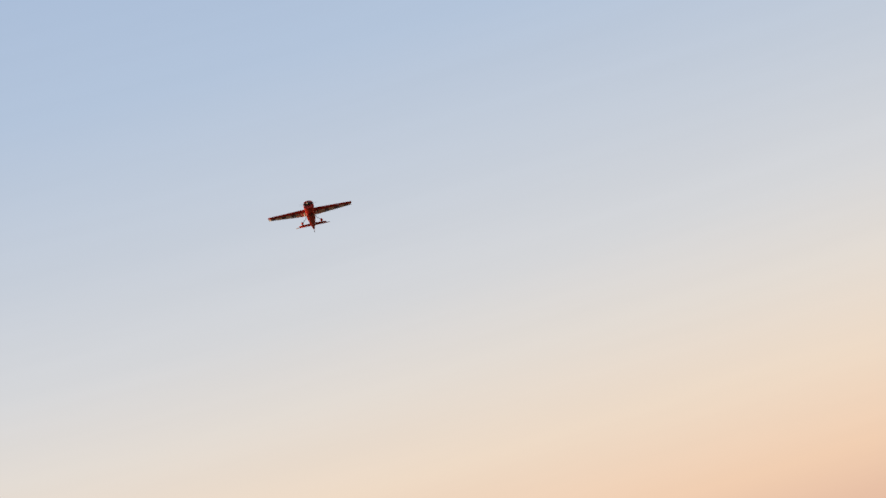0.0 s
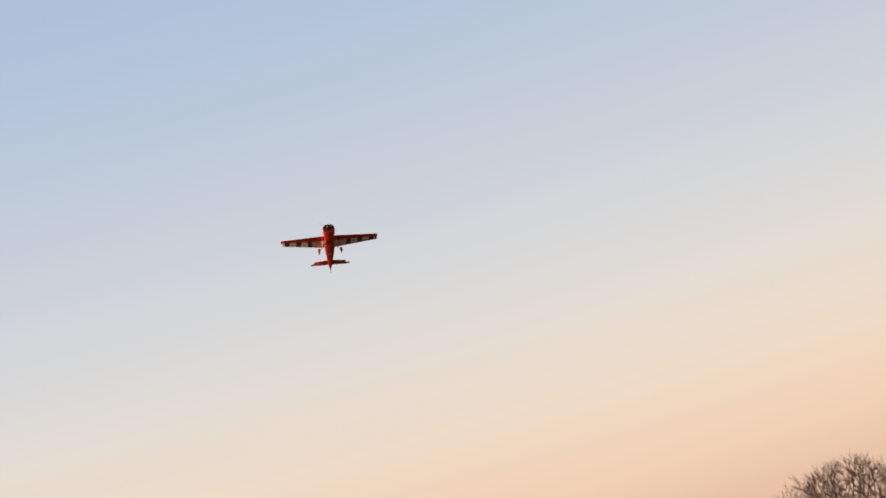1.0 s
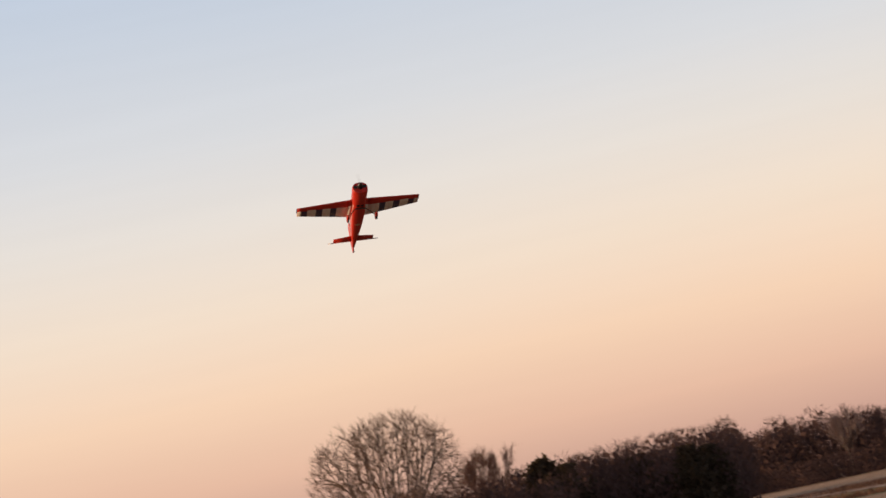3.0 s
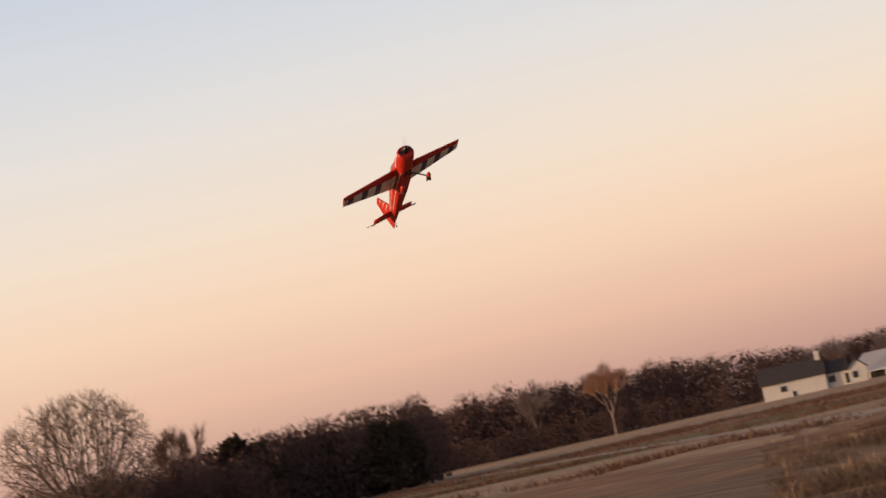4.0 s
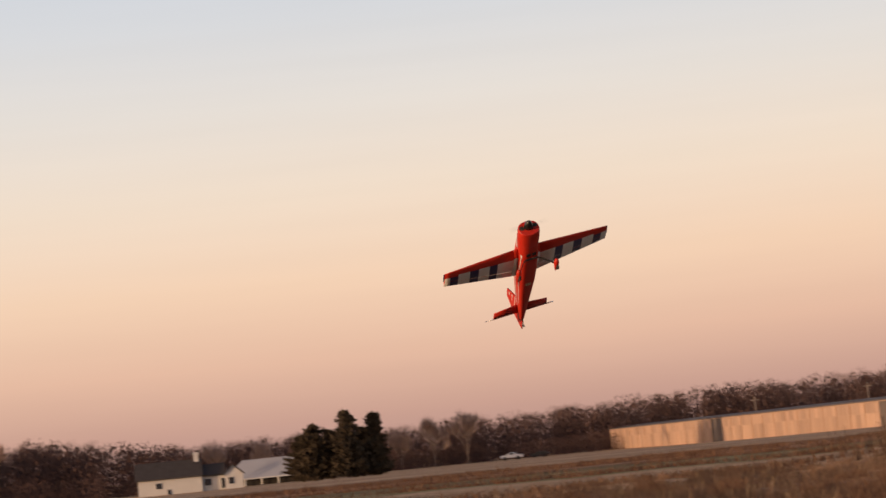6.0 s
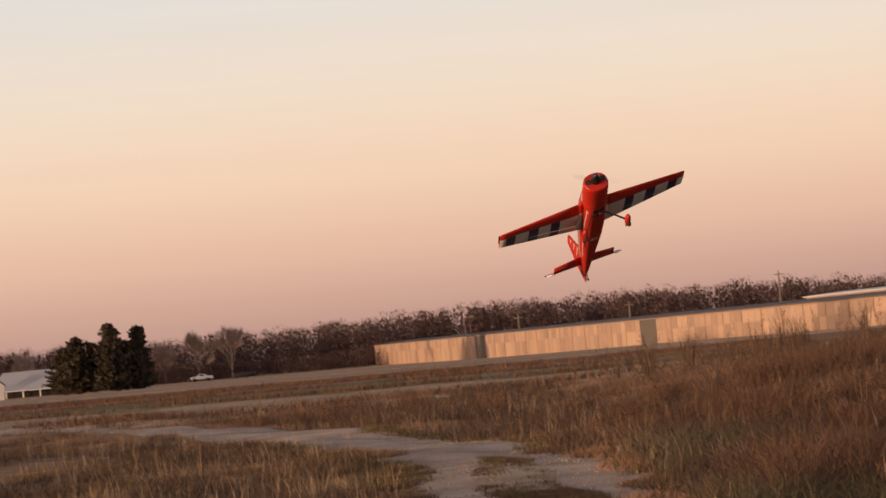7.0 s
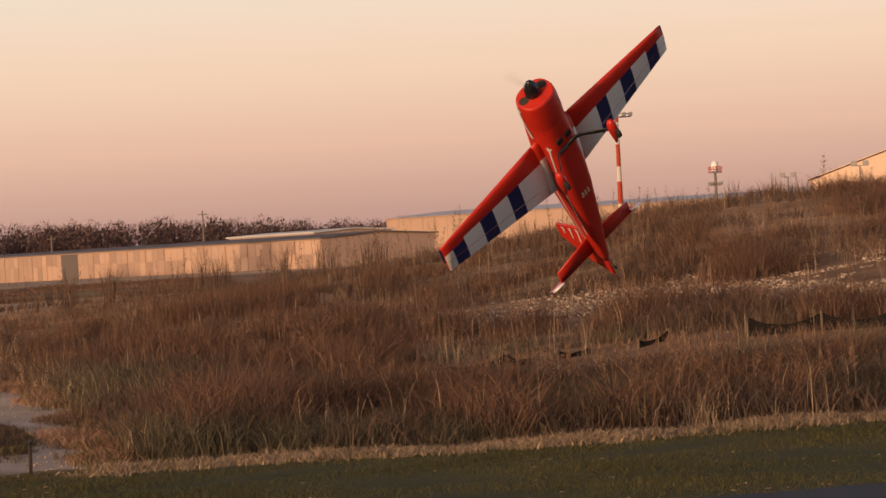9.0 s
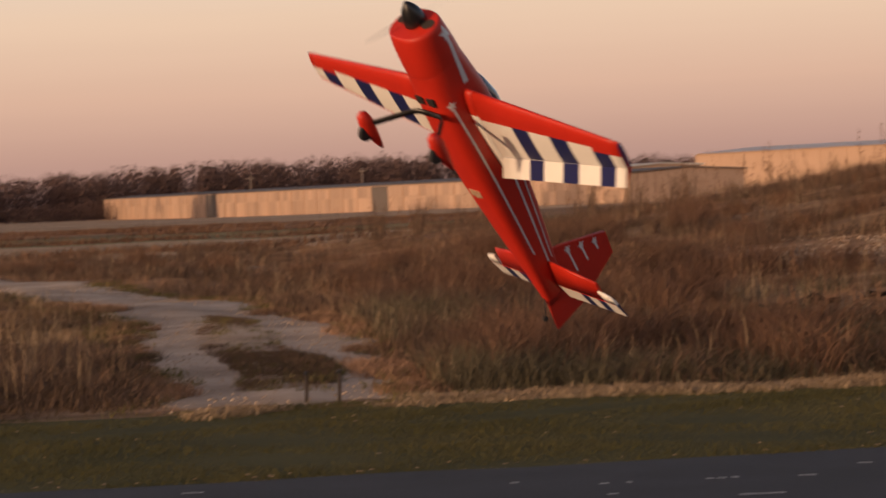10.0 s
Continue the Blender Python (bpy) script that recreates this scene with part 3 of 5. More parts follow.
    c = clumps(x, y, 0.16, 95) + 0.4 * clumps(x, y, 0.7, 96)
    spill, fence = open_ground(x, y)
    ok = off_track(x, y, 0.9) & ~spill & ~fence & (c > 0.02) & (x > track_mid(y) + 1.5)
    tall = (np.clip(0.45 + 0.45 * c, 0.3, 0.9) * rng.uniform(0.6, 1.35, len(x)) * np.where(x > 20, 0.75, 1))[ok]
    tagged(big_mesh("plume_weeds", *plumes(rng, x[ok], y[ok], tall), PLUME), "tall brown weeds with feathery seed heads", "weeds", kind="stuff")
    hh, dd = np.radians(rng.uniform(0.5, 26, 420)), rng.uniform(60, 100, 420)
    x, y = dd * np.sin(hh), dd * np.cos(hh)
    ok = clumps(x, y, 0.12, 97) > 0.0
    tagged(big_mesh("plume_weeds", *plumes(rng, x[ok], y[ok], rng.uniform(0.5, 1.6, ok.sum()) * np.where(x[ok] > 22, 0.85, 1), 34), PLUME), "spindly feathery weeds standing on the crest of the bank", "weeds", kind="stuff")
    # pale fringe along the verge
    x = rng.uniform(-4, 12, 5200)
    y = front(x) + rng.normal(0.1, 0.22, len(x))
    c = clumps(x, y, 0.8, 31)
    h = np.clip(0.085 + 0.06 * c, 0.03, 0.2) * rng.uniform(0.6, 1.3, len(x))
    sow("bleached_grass", "pale matted grass fringe along the verge", STRAW_PALE, rng, x, y, ((x > 0.9) | (c > 0.1)) & off_track(x, y, -0.2), h, 14, 0.14, 1.8, 0.006)
    # olive grass beside and between the ruts
    x = rng.uniform(-9, 6, 9000)
    y = rng.uniform(23, 60, 9000)
    o = (x - track_mid(y)) / track_half(y)
    c = clumps(x, y, 0.6, 41)
    mid = (np.abs(o + 0.02) < 0.30 + 0.12 * c - 0.20 * step(34, 42, y)) & (y < 42) & (y > 24.6)
    rim = (np.abs(o) > 0.84 - 0.25 * c) & (np.abs(o) < 1.5) & (c > -0.2)
    sow("green_grass", "low olive-green grass along and between the wheel ruts", GREEN, rng, x, y, mid | rim, np.clip(0.11 + 0.08 * c, 0.05, 0.25), 14, 0.13, 0.9, 0.006)
    # weedy hump between the ruts and ragged tufts that creep in from the sides
    y = rng.uniform(25.2, 42, 5200)
    o = rng.uniform(-0.65, 0.6, len(y))
    x = track_mid(y) + o * track_half(y)
    c = clumps(o * 2.0, y * 0.16, 1.0, 43) + 0.4 * clumps(x, y, 1.6, 44)
    hump = np.abs(o + 0.02 - 0.10 * np.sin(y * 0.5)) < 0.34 + 0.16 * c - 0.26 * step(34, 42, y)
    lowh = np.clip(0.10 + 0.08 * c, 0.05, 0.2)
    sow("dry_grass", "dry brown tufts on the hump between the ruts", WEED, rng, x, y, hump, lowh, 11, 0.11, 1.2, 0.005)
    sow("green_grass", "olive grass on the hump between the ruts", GREEN, rng, x + 0.07, y, hump & (c > 0.05), lowh * 0.8, 9, 0.12, 1.0, 0.005)
    y = rng.uniform(23.8, 50, 5200)
    o = np.where(rng.uniform(0, 1, len(y)) < 0.5, -1, 1) * rng.uniform(0.62, 1.25, len(y))
    x = track_mid(y) + o * track_half(y)
    c = clumps(x, y, 0.6, 46)
    sow("dry_grass", "dry tufts creeping over the edges of the track", STRAW, rng, x, y, np.abs(o) > 0.9 - 0.6 * c, np.clip(0.12 + 0.1 * c, 0.05, 0.24), 10, 0.11, 1.2, 0.005)
    # mown verge blades
    x = rng.uniform(-4.5, 9.5, 160000)
    y = rng.uniform(17.2, 23.6, 160000)
    ok = (y > edge_y(x) + 0.03) & (y < front(x) + 0.5)
    x, y = x[ok], y[ok]
    hgt = rng.uniform(0.018, 0.05, len(x)) * (0.8 + 0.5 * np.sin(x * 1.7 + 2 * np.sin(y * 1.3)) * np.sin(y * 2.1))
    tagged(big_mesh("verge_grass", *lawn_blades(rng, x, y, hgt, 0.0035), LAWN), "short mown grass blades on the verge", "grass", kind="stuff")
    # dry thatch at the asphalt's edge
    x = rng.uniform(-4.5, 8, 3000)
    y = edge_y(x) + rng.normal(0.06, 0.06, len(x))
    sow("bleached_grass", "dry thatch creeping over the asphalt edge", STRAW_PALE, rng, x, y, clumps(x, y, 1.5, 51) > -0.1, rng.uniform(0.01, 0.035, len(x)), 6, 0.07, 2.0, 0.004)
    # weedy rows far out in the field
    x, y = cone(rng, 11000, -24, 6, 95, 240)
    row = (np.abs(y - 100 - 8 * clumps(x, y, 0.02)) < 5) | (np.abs(y - 136 - 5 * clumps(x, y, 0.03)) < 4.5) | (np.abs(y - 168 - 8 * clumps(x, y, 0.02)) < 5) | (np.abs(y - 205 - 20 * clumps(x, y, 0.01)) < 22)
    sow("dead_weeds", "rows of brown weeds between the mown strips", SHRUB, rng, x, y, row & off_track(x, y, 0.5) & (clumps(x, y, 0.12, 71) > -0.15), rng.uniform(0.12, 0.5, len(x)), 14, 1.3, 1.8, 0.022)


grass_fields()


def rocks():
    """Spill of broken limestone across the bank."""
    rng = np.random.default_rng(12)
    bm0 = bmesh.new()
    bmesh.ops.create_icosphere(bm0, subdivisions=1, radius=1.0)
    unit = np.array([v.co for v in bm0.verts])
    tri = np.array([[v.index for v in f.verts] for f in bm0.faces])
    bm0.free()
    vs, fs, k = [], [], 0
    for i in range(9500):
        h = radians(rng.uniform(9.0, 26) if i < 5500 else rng.uniform(14.0, 26))
        d = 45.0 + rng.normal(0, 2.5) + 0.6 * math.sin(h * 40) - (h - 0.3) * 6
        x, y = d * math.sin(h), d * math.cos(h)
        if noise.noise((x * 0.45, y * 0.45, 3)) + 0.6 * noise.noise((x * 1.7, y * 1.7, 8)) < -0.10:
            continue
        r = rng.uniform(0.012, 0.042) * (1.6 if rng.uniform() < 0.06 else 0.8)
        p = unit * rng.uniform(0.6, 1.2, (len(unit), 3)) * r * np.array([1.2, 1, 0.7])
        vs.append(p + [x, y, float(height(x, y)) + r * 0.3])
        fs.append(tri + k)
        k += len(unit)
    tagged(big_mesh("rocks", np.concatenate(vs), np.concatenate(fs), ROCK), "spill of broken pale limestone on the bank", "rocks", kind="stuff")
    # small stones and litter on the verge and track
    vs, fs, k = [], [], 0
    for i in range(3000):
        y = rng.uniform(23, 60)
        x = float(track_mid(y)) + rng.uniform(-1.1, 1.1) * float(track_half(y))
        r = rng.uniform(0.006, 0.018)
        vs.append(unit * rng.uniform(0.6, 1.2, (len(unit), 3)) * r + [x, y, float(height(x, y)) + 0.03])
        fs.append(tri + k)
        k += len(unit)
    tagged(big_mesh("gravel_stones", np.concatenate(vs), np.concatenate(fs), ROCK), "loose pale stones on the gravel track", "stones", kind="stuff")


rocks()


def verge_litter():
    """Scattered pale stones and dead leaves on the mown grass and along the asphalt."""
    rng = np.random.default_rng(77)
    vs = []
    for i in range(90):
        x = rng.uniform(-4, 8)
        y = edge_y(x) + (abs(rng.normal(0, 0.12)) if i % 2 else rng.uniform(0, 5.5))
        r, a, z = rng.uniform(0.012, 0.030), rng.uniform(0, 6.283), float(height(x, y)) + 0.03
        for b in (0, 2.2):
            vs += [(x + r * math.cos(a + b + q), y + r * math.sin(a + b + q), z + e) for q, e in ((0, 0.0), (1.3, 0.012), (2.6, 0.004))]
    v = np.array(vs)
    tagged(big_mesh("dead_leaves", v, np.arange(len(v)).reshape(-1, 3), STRAW_PALE), "pale dead leaves scattered on the mown grass", "leaves", kind="stuff")


verge_litter()


def silt_fence():
    """Sagging black silt fence on stakes along the foot of the bank, part of it fallen."""
    def at(heading, d):
        p = polar(heading, d)
        return Vector((p.x, p.y, float(height(p.x, p.y))))
    runs = (((9.9, 35.2), (11.2, 35.4), (12.6, 36.2), (13.2, 36.2)), ((13.8, 36.4), (14.6, 36.6)), ((15.7, 36.6), (16.4, 37.2)), ((18.2, 36.6), (19.95, 36.8), (21.7, 37.0), (23.5, 37.2), (25.2, 37.4)))
    tops = ((0.10, 0.16, 0.2, 0.1), (0.14, 0.14), (0.12, 0.15), (0.31, 0.27, 0.30, 0.28, 0.3))
    for run, hs in zip(runs, tops):
        root = thing("silt_fence", "sagging black silt fence fabric on wooden stakes in the weeds", "fence", group="silt fence along the bank")
        for (h, d), top in zip(run, hs):
            p = at(h, d)
            bm = bmesh.new()
            box(bm, p.x - 0.014, p.x + 0.014, p.y - 0.014, p.y + 0.014, p.z - 0.1, p.z + top + 0.03, 0.003)
            part("stake", bm, STAKE, root)
        for (a, b), (ta, tb) in zip(zip(run, run[1:]), zip(hs, hs[1:])):
            bm = bmesh.new()
            prev = None
            for i in range(17):
                t = i / 16
                p = at(a[0] + (b[0] - a[0]) * t, a[1] + (b[1] - a[1]) * t)
                top = ta + (tb - ta) * t - 0.55 * min(ta, tb) * (1 - (2 * t - 1) ** 2) + 0.01 * noise.noise((t * 6, a[0], 0))
                off = 0.03 * noise.noise((t * 5, a[0], 2))
                cur = [bm.verts.new((p.x + e, p.y + off + e, p.z + z)) for e, z in ((0, -0.05), (0, top * 0.5), (0, top), (0.006, top), (0.006, top * 0.5), (0.006, -0.05))]
                if prev:
                    for k in range(5):
                        bm.faces.new((prev[k], cur[k], cur[k + 1], prev[k + 1]))
                prev = cur
            part("fabric", bm, SILT, root)


silt_fence()


def marker_posts():
    for x, y, top in ((0.60, 23.62, 0.31), (0.285, 23.75, 0.30)):
        root = thing("marker_post", "short dark weathered post beside the track", "post", pose(x, y, float(height(x, y)), 1.5, 1, 20), group="posts by the track")
        bm = bmesh.new()
        box(bm, -0.016, 0.016, -0.014, 0.014, -0.12, top, 0.003)
        part("shaft", bm, WOOD, root)
        bm = bmesh.new()
        box(bm, -0.019, 0.019, -0.017, 0.017, top - 0.03, top + 0.004, 0.003)
        part("cap", bm, BLACK, root)


marker_posts()


def runway_paint():
    """Worn dashes of white paint on the asphalt."""
    rng = np.random.default_rng(3)
    for x, y, w in RUNWAY_MARKS:
        bm = bmesh.new()
        n = 8
        up = [bm.verts.new((x + w * (i / n - 0.5), y + 0.035 + rng.uniform(-0.012, 0.012), 0.017)) for i in range(n + 1)]
        dn = [bm.verts.new((x + w * (i / n - 0.5), y - 0.035 + rng.uniform(-0.012, 0.012), 0.017)) for i in range(n + 1)]
        for i in range(n):
            bm.faces.new((dn[i], dn[i + 1], up[i + 1], up[i]))
        tagged(part("runway_marking", bm, PAINT), "worn white paint dash on the asphalt", "marking", group="paint dashes", kind="structure")


RUNWAY_MARKS = ((1.57, 16.39, 0.06), (2.14, 16.11, 0.065), (2.31, 16.11, 0.04), (2.85, 16.10, 0.055), (2.93, 16.10, 0.06), (3.02, 16.11, 0.05), (2.12, 15.54, 0.07), (4.01, 16.56, 0.10), (3.49, 16.03, 0.12), (3.02, 15.2, 0.3), (-0.6, 16.71, 0.15))
runway_paint()


# ---- woods ----
WOOD_TOP = ((-140, 13), (-36, 12), (-25, 15.2), (-22, 16.0), (-17, 15.0), (-14.5, 11.6), (-11, 10.6), (-7, 10.6), (-3, 12.2), (1.5, 13.2), (5, 12.4), (9, 10.0), (16, 7.5))


def far_woods(name, label, h0, h1, n, d0, d1, scale, seed, mat, twigs=90, spread=3.2, low=0.0):
    """A belt of bare trees: trunks with many upswept twigs, thick below and thin at the crown's edge."""
    rng = np.random.default_rng(seed)
    hg, d = rng.uniform(h0, h1, n), rng.uniform(d0, d1, n)
    hd = np.radians(hg)
    X, Y = d * np.sin(hd), d * np.cos(hd)
    H = np.interp(hg, [p[0] for p in WOOD_TOP], [p[1] for p in WOOD_TOP]) * scale * rng.uniform(0.78, 1.02, n)
    H *= 1 + 0.13 * clumps(X, Y, 0.05, 7.0)
    Z = height(X, Y)
    m = n * twigs
    x, y, h, z = (np.repeat(a, twigs) for a in (X, Y, H, Z))
    u = low + (1 - low) * rng.uniform(0.0, 1.0, m) ** 0.9
    ra = rng.uniform(0, 2 * np.pi, m)
    rr = np.repeat(rng.uniform(0.7, 1.25, n), twigs) * spread * np.sqrt(rng.uniform(0, 1, m)) * np.sqrt(np.clip(1.02 - ((u - 0.38) / 0.63) ** 2, 0, 1))
    fx, fy, fz = x + rr * np.cos(ra), y + rr * np.sin(ra), z + u * h * 0.93
    ln = rng.uniform(0.30, 0.85, m) * h / 12
    la = ra + rng.normal(0, 0.8, m)
    out = rng.uniform(0.1, 0.6, m)
    tx, ty, tz = fx + ln * out * np.cos(la), fy + ln * out * np.sin(la), fz + ln
    w = rng.uniform(0.05, 0.19, m) * np.clip(1.35 - u * 1.1, 0.26, 1.1) * h / 12 * 1.1
    fa = ra + np.pi / 2 + rng.normal(0, 0.45, m)
    dx, dy = w * np.cos(fa), w * np.sin(fa)
    v = np.stack([np.stack([fx - dx, fy - dy, fz], -1), np.stack([fx + dx, fy + dy, fz + 0.3 * ln], -1), np.stack([tx, ty, tz], -1)], 1).reshape(-1, 3)
    f = np.arange(m * 3).reshape(-1, 3)
    tw = 0.16 * H / 12
    tv = np.stack([np.stack([X - tw, Y, Z - 0.5], -1), np.stack([X + tw, Y - tw, Z - 0.5], -1), np.stack([X, Y + tw, Z - 0.5], -1),
                   np.stack([X, Y, Z + H * 0.95], -1)], 1).reshape(-1, 3)
    i = np.arange(n)[:, None] * 4 + len(v)
    tf = np.concatenate([i + [0, 1, 3], i + [1, 2, 3], i + [2, 0, 3]], 1).reshape(-1, 3)
    # dense inner branches of every crown, uneven lumps behind the twigs
    k = 44
    ca, cu = rng.uniform(0, 2 * np.pi, (n, k)), rng.uniform(0.0, 0.88, (n, k))
    cr = spread * 0.85 * np.sqrt(np.clip(1 - ((cu - 0.38) / 0.63) ** 2, 0, 1)) * np.sqrt(rng.uniform(0, 1, (n, k)))
    c = np.stack([X[:, None] + cr * np.cos(ca), Y[:, None] + cr * np.sin(ca), Z[:, None] + cu * H[:, None]], -1).reshape(-1, 1, 3)
    out = np.stack([np.cos(ca), np.sin(ca)], -1).reshape(-1, 2)
    size = (0.40 * H[:, None] / 12 * rng.uniform(0.5, 1.15, (n, k))).reshape(-1, 1)
    spin = rng.uniform(0, 2 * np.pi, (n * k, 1)) + np.array([[0, 1.3, 2.5, 3.7, 5.1]])
    rad = size * rng.uniform(0.55, 1.15, (n * k, 5))
    p = np.stack([-out[:, 1:] * rad * np.cos(spin), out[:, :1] * rad * np.cos(spin), rad * np.sin(spin)], -1) + c
    i = np.arange(n * k)[:, None] * 5 + len(v) + len(tv)
    pf = np.concatenate([i + [0, 1, 2], i + [0, 2, 3], i + [0, 3, 4]], 1).reshape(-1, 3)
    return tagged(big_mesh(name, np.concatenate([v, tv, p.reshape(-1, 3)]), np.concatenate([f, tf, pf]), mat), label, "woods", kind="stuff")


far_woods("woods", "distant belt of bare brown autumn trees", -25, 17, 1450, 560, 640, 1.04, 3, FAR_TWIGS, 260, 4.4)
far_woods("woods", "low brush along the foot of the far woods", -25, 17, 700, 545, 562, 0.42, 13, FAR_TWIGS, 120, 3.5)
far_woods("woods", "nearer thicket of bare brown trees below the oak", -37, -22.6, 330, 255, 300, 0.68, 8, FAR_TWIGS, 420, 3.0)
far_woods("woods", "russet thicket round the foot of the oak", -31.8, -26.4, 90, 232, 250, 0.52, 17, FAR_TWIGS, 320, 2.6)
# added out of view: blocks the low sun so the near ground lies in shade
far_woods("woods", "unseen bare trees added in the west to shade the near field", -140, -37, 480, 230, 300, 1.15, 9, FAR_TWIGS, 190, 4.8)


def grow(bm, rng, p, d, length, r, depth, spread, up, tips):
    """A limb and its forks."""
    d = d.normalized()
    mid = p + d * length * 0.5 + Vector(rng.normal(0, 0.04 * length, 3))
    d2 = (d + Vector(rng.normal(0, 0.10, 3)) + Vector((0, 0, up))).normalized()
    end = mid + d2 * length * 0.5
    tube(bm, [p, mid, end], [r, r * 0.85, r * 0.68], 3 if r < 0.06 else 6)
    tips.append((mid, d2, depth))
    if depth == 0:
        tips.append((end, d2, depth))
        return
    kids = 2 if rng.uniform() < 0.45 else 3
    for k in range(kids):
        a = 6.283 * (k + rng.uniform(0, 0.8)) / kids
        side = Matrix.Rotation(a, 3, d2) @ d2.orthogonal().normalized()
        back = 0.0 if k == 0 else rng.uniform(0, 0.45)
        grow(bm, rng, end - d2 * length * back, d2 + side * spread * (0.35 if k == 0 else rng.uniform(0.7, 1.3)), length * rng.uniform(0.66, 0.86), r * (0.72 if k == 0 else 0.5), depth - 1, spread, up, tips)


def bare_tree(name, label, at, tall, seed, depth=5, spread=0.62, up=0.12, girth=0.02, mat=None, twig=0.9, limbs=4, fan=0.55, wide=1.0, per=7, fork=0.14, twig_mat=None):
    rng = np.random.default_rng(seed)
    root = thing(name, label, "tree", pose(at.x, at.y, at.z))
    bm = bmesh.new()
    tips = []
    tube(bm, [(0, 0, -0.4), (0, 0, tall * fork * 0.5), (0.05, 0, tall * (fork + 0.04))], [tall * girth * 1.3, tall * girth, tall * girth * 0.9], 8)
    for k in range(limbs):
        a = 6.283 * (k + rng.uniform(0, 0.5)) / limbs
        f = fan * rng.uniform(0.5, 1.2)
        grow(bm, rng, Vector((0.05, 0, tall * (fork + 0.02 * rng.uniform(0, 2)))), Vector((math.cos(a) * f, math.sin(a) * f, 1)), tall * 0.26, tall * girth * 0.6, depth - 1, spread, up, tips)
    top = max(t[0].z for t in tips)
    side = sorted(math.hypot(t[0].x, t[0].y) for t in tips)[int(len(tips) * 0.97)]
    kz, kr = tall * 0.97 / top, wide * tall * 0.5 / side
    for v in bm.verts:
        v.co.z *= kz
        v.co.x *= kr
        v.co.y *= kr
    part("trunk", bm, mat or BARK, root)
    vs = []
    for e, d, dp in tips:
        if dp > 2:
            continue
        e = Vector((e.x * kr, e.y * kr, e.z * kz))
        for _ in range(per):
            o = e - d * rng.uniform(0, 0.5) * twig
            t = (d + Vector((0, 0, 0.2)) + Vector(rng.normal(0, 0.5, 3))).normalized()
            q = t.orthogonal().normalized() * 0.020 * tall / 14
            vs += [o - q, o + q, o + t * twig * rng.uniform(0.4, 1.3)]
    ob = raw("crown", [tuple(v) for v in vs], [(i, i + 1, i + 2) for i in range(0, len(vs), 3)], twig_mat or TWIGS, root)
    ob["label"] = "crown of fine bare twigs"
    return root


def spreading_oak(at, tall, radius, seed):
    """A low-forked oak: limbs split again and again towards tips that fill a broad dome."""
    rng = np.random.default_rng(seed)
    root = thing("oak_tree", "large spreading bare oak standing before the woods", "tree", pose(at.x, at.y, at.z))
    tips = []
    while len(tips) < 2100:
        p = rng.uniform(-1, 1, 3)
        q = abs(p[0]) ** 2.2 + abs(p[1]) ** 2.2 + abs(p[2]) ** 2.2
        a = math.atan2(p[1], p[0])
        lump = 1 + 0.07 * math.sin(5 * a + 1) + 0.06 * math.sin(9 * a + 4 * p[2])
        if 0.12 * rng.uniform() < q < lump and rng.uniform() < 0.35 + 0.65 * q and not (p[2] < -0.55 and q < 0.8):
            tips.append((p[0] * radius, p[1] * radius, tall * (0.57 + 0.43 * p[2])))
    tips = np.array(tips)
    bm = bmesh.new()
    twigs = []
    girth = lambda n: 0.013 + 0.0105 * n ** 0.48

    def split(p, d, idx):
        n = len(idx)
        mid = tips[idx].mean(0)
        if n <= 2:
            for k in idx:
                e = Vector(tips[k])
                b = Vector(p).lerp(e, 0.5) + Vector(rng.normal(0, 0.06, 3))
                tube(bm, [Vector(p), b, e], [0.02, 0.014, 0.006], 3)
                for _ in range(9):
                    o = b.lerp(e, rng.uniform(-0.4, 1.1))
                    t = ((e - Vector(p)).normalized() + Vector((0, 0, 0.2)) + Vector(rng.normal(0, 0.5, 3))).normalized()
                    w = t.orthogonal().normalized() * 0.013
                    twigs.extend((o - w, o + w, o + t * rng.uniform(0.3, 0.95)))
            return
        to = mid - p
        way = 0.34 * to + 0.10 * np.linalg.norm(to) * d + rng.normal(0, 0.03, 3) * np.linalg.norm(to)
        q = p + way
        tube(bm, [Vector(p), Vector(q)], [girth(n) * 1.08, girth(n)], 7 if n > 200 else 5 if n > 30 else 3)
        rel = tips[idx] - mid
        ax = np.linalg.svd(rel + rng.normal(0, 0.25, rel.shape), full_matrices=False)[2][0]
        side = rel @ ax
        cut_at = np.quantile(side, rng.uniform(0.36, 0.64))
        d = way / max(np.linalg.norm(way), 1e-6)
        for part_of in (idx[side <= cut_at], idx[side > cut_at]):
            if len(part_of):
                split(q, d, part_of)

    fork = np.array([0.08, 0.0, tall * 0.15])
    tube(bm, [(0, 0, -0.4), (0.03, 0, fork[2] * 0.5), tuple(fork)], [0.6, 0.46, 0.42], 9)
    # eight sectors, each with its own limb from the bole
    ang = np.arctan2(tips[:, 1], tips[:, 0])
    for k in range(8):
        idx = np.nonzero(((ang + math.pi) / (2 * math.pi) * 8).astype(int) == k)[0]
        for inner in (True, False):
            r = np.hypot(tips[idx, 0], tips[idx, 1]) < radius * 0.55
            sub_idx = idx[r == inner]
            if len(sub_idx):
                split(fork + rng.normal(0, 0.12, 3), np.array([0, 0, 1.0]), sub_idx)
    part("trunk", bm, BARK, root)
    ob = raw("crown", [tuple(v) for v in twigs], [(i, i + 1, i + 2) for i in range(0, len(twigs), 3)], TWIGS, root)
    ob["label"] = "crown of fine bare twigs"


def on_land(heading, d):
    p = polar(heading, d)
    return Vector((p.x, p.y, float(height(p.x, p.y))))


